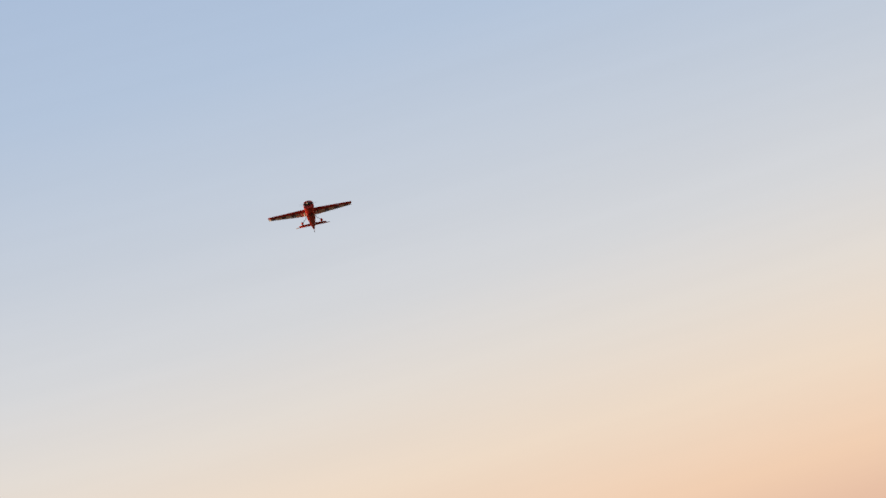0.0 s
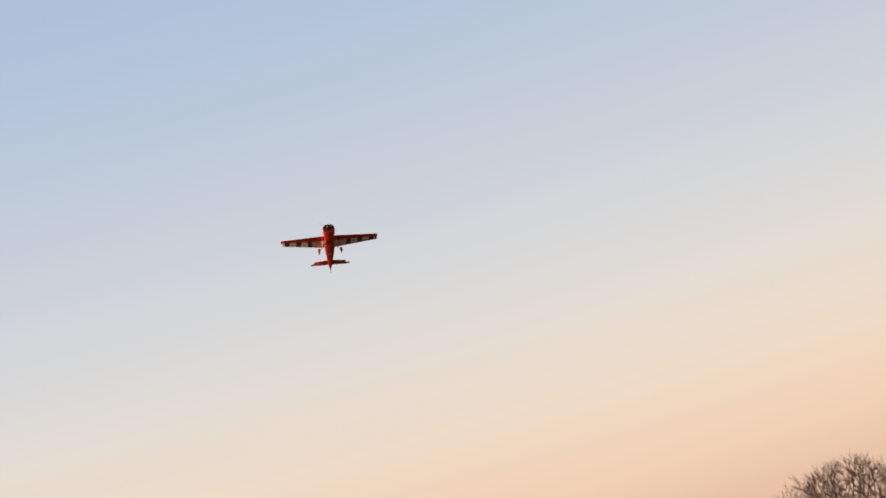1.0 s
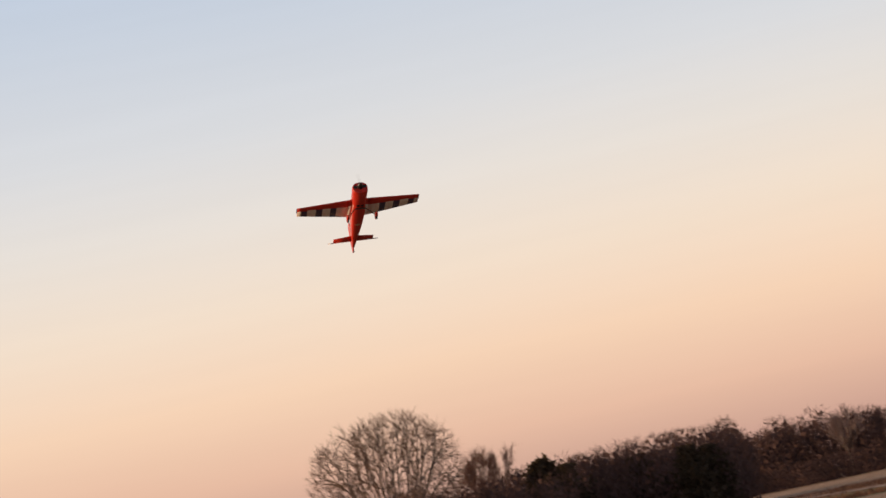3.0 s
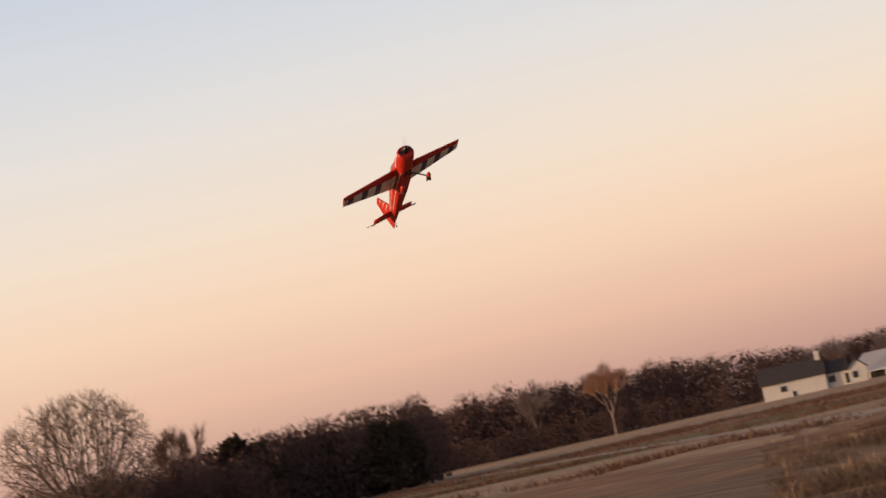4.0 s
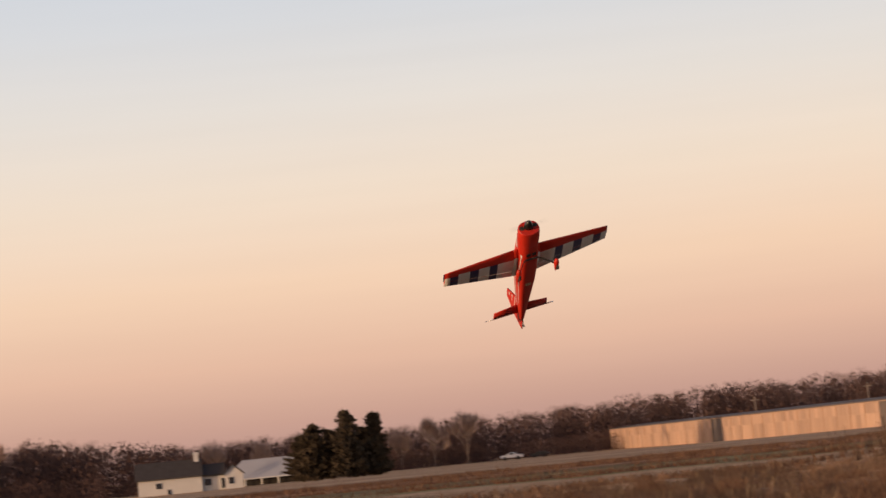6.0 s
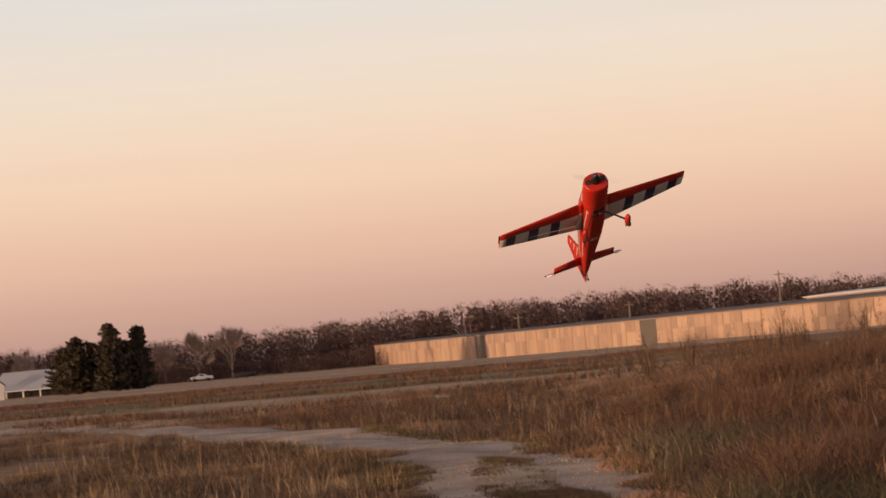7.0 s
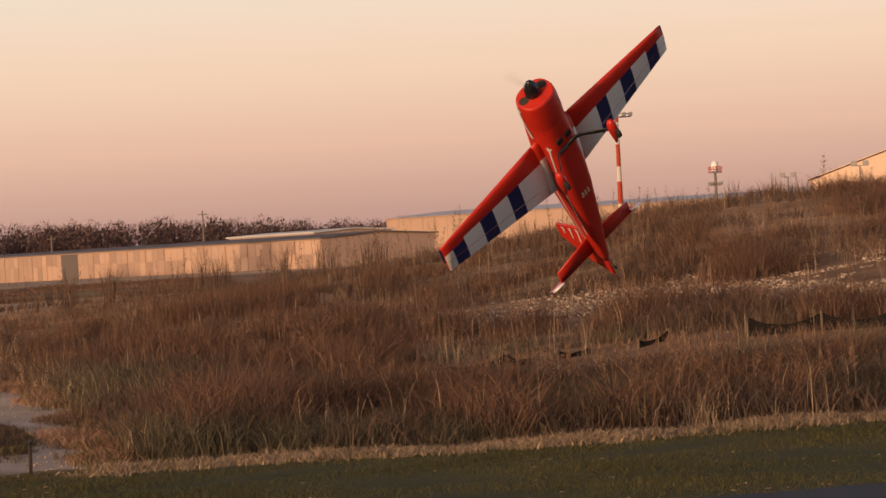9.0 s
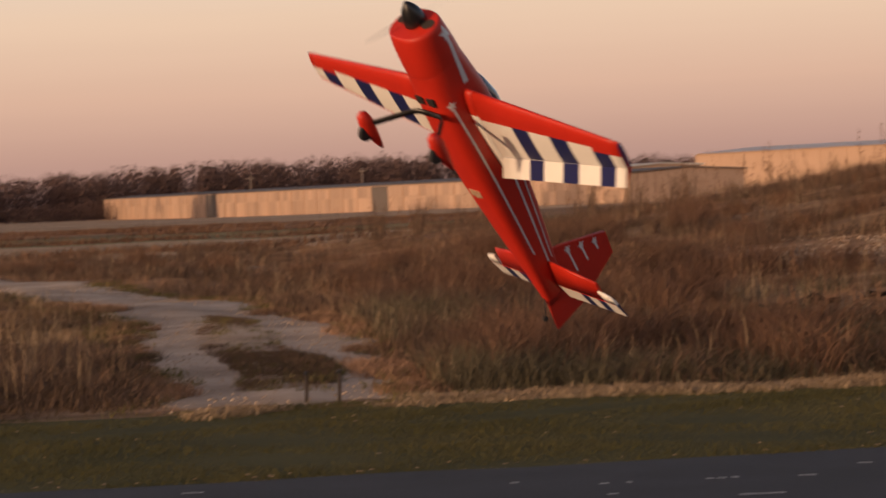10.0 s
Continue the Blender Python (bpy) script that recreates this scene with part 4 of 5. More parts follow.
spreading_oak(on_land(-30.65, 225), 15.5, 7.3, 5)
bare_tree("small_tree", "small reddish bare tree beside the oak", on_land(-28.45, 245), 11.3, 6, depth=5, spread=0.4, up=0.1, wide=0.5, per=8, twig_mat=RUSSET)
bare_tree("birch_tree", "tall pale bare tree before the dark woods", on_land(-18.35, 520), 16.2, 9, depth=6, spread=0.38, up=0.1, wide=0.62, per=9, girth=0.011, mat=BIRCHBARK, twig_mat=BIRCHTWIGS, limbs=3, fork=0.3, twig=1.3)
bare_tree("birch_tree", "slim pale bare tree before the dark woods", on_land(-22.7, 500), 11.5, 10, depth=5, spread=0.3, up=0.1, wide=0.35, per=6, girth=0.010, mat=BIRCHBARK, twig_mat=RUSSET, limbs=3, fork=0.4, twig=1.0)
for h, d, t, sd in ((-20.1, 560, 16.5, 31), (-7.93, 545, 11.2, 32), (-7.15, 540, 12.0, 33), (-8.7, 548, 9.4, 34), (-10.85, 470, 10.4, 35), (-11.9, 560, 9.8, 36), (-13.0, 560, 9.6, 37), (-23.4, 300, 8.0, 38), (-25.8, 310, 9.0, 39)):
    bare_tree("bare_tree", "slender bare grey-brown tree rising over the woods", on_land(h, d), t, sd, depth=5, spread=0.4, up=0.1, wide=0.6, per=10, girth=0.010, twig=1.3, twig_mat=ASHTWIGS, mat=PALEBARK)


def pine_tree(label, at, tall, seed, width=0.22, group="pines in the field"):
    rng = np.random.default_rng(seed)
    root = thing("pine_tree", label, "tree", pose(at.x, at.y, at.z), group=group)
    bm = bmesh.new()
    tube(bm, [(0, 0, -0.4), (0, 0, tall * 0.97)], [tall * 0.02, 0.02], 7)
    part("trunk", bm, BARK, root)
    # whorls of drooping boughs, each a spray of needle clumps
    cs = []
    for k in range(34):
        u = 0.05 + 0.93 * k / 33
        reach = tall * width * 1.2 * (1.04 - u) ** 0.5 * (0.55 + 0.6 * rng.uniform())
        for b in range(9):
            a = rng.uniform(0, 6.283)
            ln = reach * rng.uniform(0.45, 1.12)
            for q in np.linspace(0.2, 1, 6):
                cs.append((ln * q * math.cos(a), ln * q * math.sin(a), tall * 0.95 * u + 0.16 * ln * q * q))
    c = np.array(cs)
    n = len(c)
    m = 9
    c = np.repeat(c, m, 0)
    size = tall * 0.024 * rng.uniform(0.5, 1.3, n * m)[:, None]
    p0 = c + rng.normal(0, 0.5, (n * m, 3)) * size
    p1 = c + rng.normal(0, 1.0, (n * m, 3)) * size
    p2 = c + rng.normal(0, 1.0, (n * m, 3)) * size
    v = np.stack([p0, p1, p2], 1).reshape(-1, 3)
    ob = big_mesh("crown", v, np.arange(len(v)).reshape(-1, 3), NEEDLES)
    ob.parent = root
    return root


for i, (h, d, t, w) in enumerate(((-10.72, 430, 10.2, 0.36), (-9.92, 425, 12.0, 0.27), (-9.28, 428, 11.3, 0.25), (-10.3, 436, 9.0, 0.4), (-9.6, 433, 9.0, 0.34), (-11.0, 438, 8.6, 0.36), (-9.35, 434, 8.8, 0.28))):
    p = polar(h, d)
    pine_tree("tall dark green pine in a group beside the farm", Vector((p.x, p.y, float(height(p.x, p.y)))), t, 20 + i, w)
for i, (h, d, t, w) in enumerate(((-27.15, 250, 9.3, 0.4), (-26.6, 255, 8.3, 0.4), (-24.9, 262, 7.9, 0.42), (-23.75, 258, 7.7, 0.4), (-23.3, 262, 7.4, 0.4))):
    pine_tree("dark evergreen among the bare trees", on_land(h, d), t, 40 + i, w, "evergreens by the oak")


# ---- hangars and farm ----
def axes(a, b):
    """Pose with x along a to b on the level."""
    d = Vector((b.x - a.x, b.y - a.y, 0))
    return Matrix.Translation(a) @ Matrix.Rotation(math.atan2(d.y, d.x), 4, "Z"), d.length


def long_hangar():
    a, b = polar(-3.8, 560, -1.45), polar(8.43, 280, -1.45)
    m, ln = axes(a, b)
    root = thing("hangar", "long low cream metal aircraft hangar row with a grey roof", "hangar", m)
    eave, ridge, deep = 4.6, 5.0, 14.5
    bm = bmesh.new()
    # gable body: wall facing -y is the long front
    prof = [(0, 0), (0, eave), (deep / 2, ridge), (deep, eave), (deep, 0)]
    loft(bm, [[(x, y, z) for y, z in prof] for x in (0, ln)], True)
    for f in bm.faces:
        f.smooth = False
    part("wall", bm, METAL, root)
    bm = bmesh.new()
    for s in (0, 1):
        y0, y1 = (-0.35, deep / 2) if s == 0 else (deep + 0.35, deep / 2)
        z0, z1 = eave - 0.07, ridge
        vs = [bm.verts.new(p) for p in ((-0.4, y0, z0 + 0.05), (ln + 0.4, y0, z0 + 0.05), (ln + 0.4, y1, z1 + 0.05), (-0.4, y1, z1 + 0.05),
                                       (-0.4, y0, z0 + 0.2), (ln + 0.4, y0, z0 + 0.2), (ln + 0.4, y1, z1 + 0.2), (-0.4, y1, z1 + 0.2))]
        for q in ((0, 1, 2, 3), (7, 6, 5, 4), (0, 4, 5, 1), (1, 5, 6, 2), (2, 6, 7, 3), (3, 7, 4, 0)):
            bm.faces.new([vs[k] for k in q])
    part("roof", bm, METAL_ROOF, root)
    bm = bmesh.new()
    box(bm, 0.1, ln - 0.1, -0.05, -0.005, eave * 0.602, eave * 0.628)
    part("door_rail", bm, METAL, root, "dark seam between door leaves")
    n = 40
    panels = []
    for i in range(n):
        x0, x1 = ln * i / n + 0.25, ln * (i + 1) / n - 0.25
        if i in (13, 27):
            # dark box over the solid wall paints the shade inside an open bay
            bm = bmesh.new()
            box(bm, x0 - 0.6, x1 + 0.6, -0.06, 0.05, 0, eave - 0.15)
            part("opening", bm, DOORGAP, root, "dark panel painted as the shade of an open bay")
            continue
        for k in range(3):
            px = x0 + (x1 - x0) * k / 3
            for tier, (z0, z1, proud) in enumerate(((0.1, eave * 0.60, 0.10), (eave * 0.63, eave - 0.22, 0.13))):
                if len(panels) < 2:
                    bm = bmesh.new()
                    box(bm, 0.05, (x1 - x0) / 3 - 0.05, -proud, 0.0, z0, z1)
                    panels.append(part("door_panel", bm, DOOR, root))
                    panels[-1].location.x = px
                else:
                    d = panels[tier].copy()
                    scene.collection.objects.link(d)
                    d.location.x = px
    return root


long_hangar()


def big_hangar(name, label, h0, d0, h1, d1, base, eave, rise, deep, roofmat, wallmat):
    m, ln = axes(polar(h0, d0, base), polar(h1, d1, base))
    root = thing(name, label, "hangar", m)
    bm = bmesh.new()
    prof = [(0, 0), (0, eave), (deep / 2, eave + rise), (deep, eave), (deep, 0)]
    loft(bm, [[(x, y, z) for y, z in prof] for x in (0, ln)], True)
    for f in bm.faces:
        f.smooth = False
    part("wall", bm, wallmat, root)
    bm = bmesh.new()
    for y0, y1 in ((-0.5, deep / 2), (deep + 0.5, deep / 2)):
        vs = [bm.verts.new(p) for p in ((-0.5, y0, eave), (ln + 0.5, y0, eave), (ln + 0.5, y1, eave + rise + 0.1), (-0.5, y1, eave + rise + 0.1),
                                       (-0.5, y0, eave + 0.1), (ln + 0.5, y0, eave + 0.1), (ln + 0.5, y1, eave + rise + 0.2), (-0.5, y1, eave + rise + 0.2))]
        for q in ((0, 1, 2, 3), (7, 6, 5, 4), (0, 4, 5, 1), (1, 5, 6, 2), (2, 6, 7, 3), (3, 7, 4, 0)):
            bm.faces.new([vs[k] for k in q])
    part("roof", bm, roofmat, root)
    bm = bmesh.new()
    k = int(ln / 3)
    for i in range(k):
        box(bm, ln * i / k, ln * i / k + 0.12, -0.06, 0.0, 0.1, eave - 0.1)
    part("wall_rib", bm, wallmat, root)
    return root


big_hangar("hangar", "wide pale metal hangar behind the weedy bank", 9.98, 440, 19.5, 380, -0.8, 7.4, 0.9, 30, METAL, METAL)
big_hangar("hangar", "large pale gabled hangar on the rise behind the bank", 29.5, 345, 28.9, 388, -0.5, 8.4, 9.5, 58, PALEMETAL, PALEMETAL)


def back_hangar():
    """A lower hangar row behind the long one, of which the white roof shows."""
    a, b = polar(-3.8, 560, -1.3), polar(8.43, 280, -1.3)
    d = (b - a).normalized()
    side = Vector((-d.y, d.x, 0)) * 25
    m, ln = axes(a.lerp(b, 0.69) + side, a.lerp(b, 0.80) + side)
    root = thing("hangar", "hangar with a white metal roof behind the long row", "hangar", m)
    bm = bmesh.new()
    loft(bm, [[(x, y, z) for y, z in ((0, 0), (0, 5.55), (6, 5.85), (12, 5.55), (12, 0))] for x in (0, ln)])
    for f in bm.faces:
        f.smooth = False
    part("wall", bm, METAL, root)
    bm = bmesh.new()
    loft(bm, [[(x, y, z) for y, z in ((-0.4, 5.5), (-0.4, 5.7), (6, 6.05), (12.4, 5.7), (12.4, 5.5), (6, 5.9))] for x in (-0.4, ln + 0.4)])
    for f in bm.faces:
        f.smooth = False
    part("roof", bm, HOUSEWHITE, root, "white metal roof")


back_hangar()


def house():
    m, ln = axes(on_land(-14.83, 500), on_land(-12.45, 500))
    root = thing("farmhouse", "low white farmhouse with a dark roof and a white chimney", "house", m)
    main = ln * 0.62
    bm = bmesh.new()
    loft(bm, [[(x, y, z) for y, z in ((0, -0.5), (0, 3.3), (4.5, 6.3), (9, 3.3), (9, -0.5))] for x in (0, main)])
    loft(bm, [[(x, y, z) for y, z in ((1.2, -0.5), (1.2, 3.0), (4.5, 5.0), (8, 3.0), (8, -0.5))] for x in (main, ln - 3.2)])
    loft(bm, [[(x, y, z) for x, z in ((ln - 3.2, -0.5), (ln - 3.2, 3.0), (ln - 1.4, 4.6), (ln + 0.4, 3.0), (ln + 0.4, -0.5))] for y in (-0.6, 8)])
    for f in bm.faces:
        f.smooth = False
    part("wall", bm, HOUSEWHITE, root)
    for x0, x1, y0, y1, ym, ze, zr in ((-0.5, main + 0.3, -0.6, 9.6, 4.5, 3.1, 6.45), (main, ln - 3.0, 0.7, 8.5, 4.5, 2.9, 5.15)):
        bm = bmesh.new()
        loft(bm, [[(x, y, z) for y, z in ((y0, ze), (y0, ze + 0.25), (ym, zr + 0.25), (y1, ze + 0.25), (y1, ze), (ym, zr))] for x in (x0, x1)])
        for f in bm.faces:
            f.smooth = False
        part("roof", bm, SHINGLE, root, "dark shingle roof")
    bm = bmesh.new()
    loft(bm, [[(x, y, z) for x, z in ((ln - 3.6, 2.8), (ln - 3.6, 3.0), (ln - 1.4, 4.9), (ln + 0.8, 3.0), (ln + 0.8, 2.8), (ln - 1.4, 4.7))] for y in (-1.0, 8.2)])
    for f in bm.faces:
        f.smooth = False
    part("roof", bm, SHINGLE, root)
    bm = bmesh.new()
    box(bm, main * 0.90, main * 0.90 + 1.0, 3.6, 4.8, 4.5, 8.0, 0.05)
    box(bm, main * 0.90 - 0.12, main * 0.90 + 1.12, 3.48, 4.92, 7.6, 7.85)
    part("chimney", bm, HOUSEWHITE, root, "white chimney")
    for x, w, z0, z1, y in ((4.2, 1.4, 1.2, 2.5, 0), (6.2, 0.9, -0.2, 1.1, 0), (main + 1.2, 1.6, 1.0, 2.5, 1.2), (main + 4.4, 1.2, 0.2, 2.4, 1.2), (ln - 2.0, 1.2, 0.9, 2.4, -0.6)):
        bm = bmesh.new()
        box(bm, x - w / 2, x + w / 2, y - 0.08, y + 0.05, z0, z1, 0.02)
        win = part("window", bm, HOUSEWHITE, root)
        bm = bmesh.new()
        box(bm, x - w / 2 + 0.08, x + w / 2 - 0.08, y - 0.10, y - 0.05, z0 + 0.08, z1 - 0.08)
        part("pane", bm, PANE, win)


house()


def barn():
    m, ln = axes(on_land(-12.75, 530), on_land(-11.2, 522))
    root = thing("barn", "open-sided barn with a pale blue-grey metal roof", "barn", m)
    bm = bmesh.new()
    box(bm, 0, ln, 4.5, 14, -0.5, 2.6)
    # wall coloured near black for the shade beneath the barn roof
    part("wall", bm, HOLE, root)
    bm = bmesh.new()
    loft(bm, [[(x, y, z) for y, z in ((-0.6, 1.4), (-0.6, 1.6), (8, 5.6), (16, 2.9), (16, 2.7), (8, 5.3))] for x in (-0.8, ln + 0.8)])
    for f in bm.faces:
        f.smooth = False
    part("roof", bm, PALE_ROOF, root)
    for i in range(5):
        bm = bmesh.new()
        box(bm, ln * i / 4 - 0.12, ln * i / 4 + 0.12, 0, 0.25, -0.5, 1.5)
        part("post", bm, HOUSEWHITE, root)


barn()


def light_mast():
    p = on_land(15.46, 380)
    root = thing("light_mast", "tall red and white banded obstruction light mast", "mast", pose(p.x, p.y, 0))
    z = lambda e: 2 + 380 * math.tan(radians(e))
    cuts = (3.14, 2.58, 2.07, 1.55, 1.20, 0.68, 0.20, -0.42)
    for i, (a, b) in enumerate(zip(cuts, cuts[1:])):
        bm = bmesh.new()
        r0, r1 = 0.26 + 0.03 * i, 0.26 + 0.03 * (i + 1)
        tube(bm, [(0, 0, z(a)), (0, 0, z(b))], [r0, r1], 10)
        part("mast_section", bm, MASTRED if i % 2 == 0 else MASTWHITE, root)
    bm = bmesh.new()
    zz = z(2.70)
    box(bm, -2.3, 2.3, -0.12, 0.12, zz - 0.1, zz + 0.1)
    box(bm, -2.3, 2.3, -0.9, -0.7, zz + 0.4, zz + 0.55)
    box(bm, -0.12, 0.12, -0.9, 0.2, zz - 0.1, zz + 0.5)
    part("platform", bm, LAMPGREY, root)
    for x in (-2.0, -1.0, 1.0, 2.0):
        bm = bmesh.new()
        box(bm, x - 0.3, x + 0.3, -1.15, -0.55, zz + 0.05, zz + 0.65, 0.08)
        part("floodlight", bm, LAMPGREY, root)


light_mast()


def beacon():
    p = on_land(17.68, 362)
    root = thing("beacon_tower", "airfield beacon on a slim pole with a railed platform", "beacon", pose(p.x, p.y, 0))
    z = lambda e: 2 + 362 * math.tan(radians(e))
    bm = bmesh.new()
    tube(bm, [(0, 0, -1), (0, 0, z(1.3))], [0.3, 0.2], 8)
    part("pole", bm, PALEBARK, root)
    bm = bmesh.new()
    tube(bm, [(0, 0, z(1.28)), (0, 0, z(1.31))], [1.0, 1.0], 14)
    part("platform", bm, LAMPGREY, root)
    bm = bmesh.new()
    for k in range(12):
        a = 6.283 * k / 12
        tube(bm, [(math.cos(a), math.sin(a), z(1.30)), (math.cos(a), math.sin(a), z(1.42))], 0.05, 4)
    for e in (1.36, 1.42):
        tube(bm, [(1.02 * math.cos(0.5236 * k), 1.02 * math.sin(0.5236 * k), z(e)) for k in range(13)], 0.05, 4)
    part("railing", bm, MASTRED, root)
    bm = bmesh.new()
    loft(bm, [[(r * math.cos(0.628 * k), r * math.sin(0.628 * k), z(e)) for k in range(10)] for e, r in ((1.31, 0.5), (1.46, 0.55), (1.52, 0.45), (1.56, 0.15))])
    part("lantern", bm, MASTWHITE, root)
    bm = bmesh.new()
    box(bm, -0.9, 0.9, -0.1, 0.1, z(0.98), z(1.01))
    for x in (-0.7, 0.7):
        box(bm, x - 0.35, x + 0.35, -0.4, 0.3, z(1.0), z(1.07), 0.06)
    part("floodlight", bm, LAMPGREY, root)


beacon()


def lamp_post(h, d, e):
    p = on_land(h, d)
    root = thing("floodlight_pole", "grey pole with two floodlights behind the bank", "floodlight", pose(p.x, p.y, 0, 0, 0, -h), group="floodlight poles")
    top = 2 + d * math.tan(radians(e))
    bm = bmesh.new()
    tube(bm, [(0, 0, -1), (0, 0, top)], [0.16, 0.1], 7)
    part("pole", bm, LAMPGREY, root)
    bm = bmesh.new()
    box(bm, -0.9, 0.9, -0.08, 0.08, top - 0.1, top + 0.05)
    part("crossarm", bm, LAMPGREY, root)
    for x in (-0.75, 0.75):
        bm = bmesh.new()
        box(bm, x - 0.4, x + 0.4, -0.5, 0.2, top - 0.1, top + 0.6, 0.08)
        part("lamp_head", bm, LAMPGREY, root)


lamp_post(19.35, 340, 1.1)
lamp_post(21.0, 318, 1.27)

for h, d, e in ((5.7, 545, 1.02), (-0.4, 552, 0.55), (2.2, 552, 0.62)):
    p = on_land(h, d)
    root = thing("utility_pole", "thin grey wooden utility pole behind the hangars", "pole", pose(p.x, p.y, 0), group="utility poles")
    top = 2 + d * math.tan(radians(e))
    bm = bmesh.new()
    tube(bm, [(0, 0, -1.6), (0, 0, top)], [0.22, 0.16], 7)
    part("pole", bm, PALEBARK, root)
    bm = bmesh.new()
    box(bm, -1.0, 1.0, -0.08, 0.08, top - 0.9, top - 0.7)
    part("crossarm", bm, PALEBARK, root)


def car(name, label, paint, length, tall, bed):
    root = thing(name, label, "vehicle")
    bm = bmesh.new()
    hood = length * 0.26
    if bed:
        prof = [(0, 0.45), (0, 1.0), (hood, 1.1), (hood + 0.7, tall), (hood + 1.9, tall), (hood + 2.3, 1.15), (length, 1.1), (length, 0.45)]
    else:
        prof = [(0, 0.4), (0, 0.85), (hood, 1.0), (hood + 0.8, tall), (length - 0.9, tall), (length, 1.0), (length, 0.4)]
    loft(bm, [[(x - length / 2, y, z if abs(y) < 0.95 else z) for x, z in prof] for y in (-0.95, 0.95)])
    bmesh.ops.bevel(bm, geom=bm.edges[:], offset=0.08, segments=2, affect="EDGES")
    part("body", bm, paint, root)
    for y in (-0.96, 0.93):
        bm = bmesh.new()
        box(bm, hood + 0.75 - length / 2, hood + 1.85 - length / 2, y, y + 0.03, 1.15, tall - 0.15)
        part("side_window", bm, PANE, root)
    for x in (-length / 2 + 0.9, length / 2 - 1.0):
        for y in (-0.97, 0.75):
            bm = bmesh.new()
            loft(bm, [[(x + 0.38 * math.cos(0.5236 * k), yy, 0.38 + 0.38 * math.sin(0.5236 * k)) for k in range(12)] for yy in (y, y + 0.22)])
            part("wheel", bm, RUBBER, root)
    return root


TRUCK = car("pickup_truck", "white pickup truck driving along the far road", CARWHITE, 4.9, 1.6, True)
SEDAN = car("car", "dark car following the pickup on the far road", BLACK, 4.0, 1.3, False)


# ---- the model aeroplane ----
def ring(y, w, zb, zt, n=28, e=2.6):
    mid, hh = (zb + zt) / 2, (zt - zb) / 2
    out = []
    for k in range(n):
        a = 6.2831853 * k / n
        c, s = math.cos(a), math.sin(a)
        out.append((w * math.copysign(abs(c) ** (2 / e), c), y, mid + hh * math.copysign(abs(s) ** (2 / e), s)))
    return out


def foil(x, le, te, thick, f0=0.0, f1=1.0, n=9):
    """Section of a symmetric wing at x between two fractions of the chord; starts at the lower rear."""
    pts = []
    fr = [f0 + (f1 - f0) * (0.5 - 0.5 * math.cos(math.pi * k / (n - 1))) for k in range(n)]

    def t(f):
        return 5 * thick * (le - te) * (0.2969 * math.sqrt(f) - 0.126 * f - 0.3516 * f * f + 0.2843 * f ** 3 - 0.1015 * f ** 4)
    for f in reversed(fr):
        pts.append((x, le + (te - le) * f, -t(f) - 0.0008))
    for f in fr[1:] if f0 == 0 else fr:
        pts.append((x, le + (te - le) * f, t(f) + 0.0008))
    return pts


STRIPES = ((0.355, 0.452), (0.583, 0.690), (0.832, 0.930))


def wing_edges(x):
    return 0.075 - 0.075 * x, -0.468 + 0.235 * x          # leading and trailing edge


def hinge(x):
    return -0.353 + 0.214 * x


def painted(bm, side, xs, lo, hi, front):
    """Skin between sections, coloured by place: red ahead of the line and on top, white and navy stripes below."""
    rings = []
    for x in xs:
        le, te = wing_edges(x)
        f0, f1 = lo(x), hi(x)
        rings.append([(side * p[0], p[1], p[2]) for p in foil(x, le, te, 0.13, f0, f1, 13)])
    vr = [[bm.verts.new(p) for p in r] for r in rings]
    k = len(vr[0])
    for (xa, a), (xb, b) in zip(zip(xs, vr), zip(xs[1:], vr[1:])):
        xm = (xa + xb) / 2
        blue = any(s0 < xm < s1 for s0, s1 in STRIPES)
        for i in range(k):
            f = bm.faces.new((a[i], a[(i + 1) % k], b[(i + 1) % k], b[i]))
            f.smooth = True
            c = f.calc_center_median()
            under = i < 12
            f.material_index = 0 if (not under or c.y > front) else 2 if blue else 1
    for r in (vr[0], vr[-1]):
        bm.faces.new(r).material_index = 0
    bmesh.ops.recalc_face_normals(bm, faces=bm.faces[:])


def spans(a, b):
    xs = sorted({a, b, *(s for p in STRIPES for s in p if a < s < b)})
    return xs


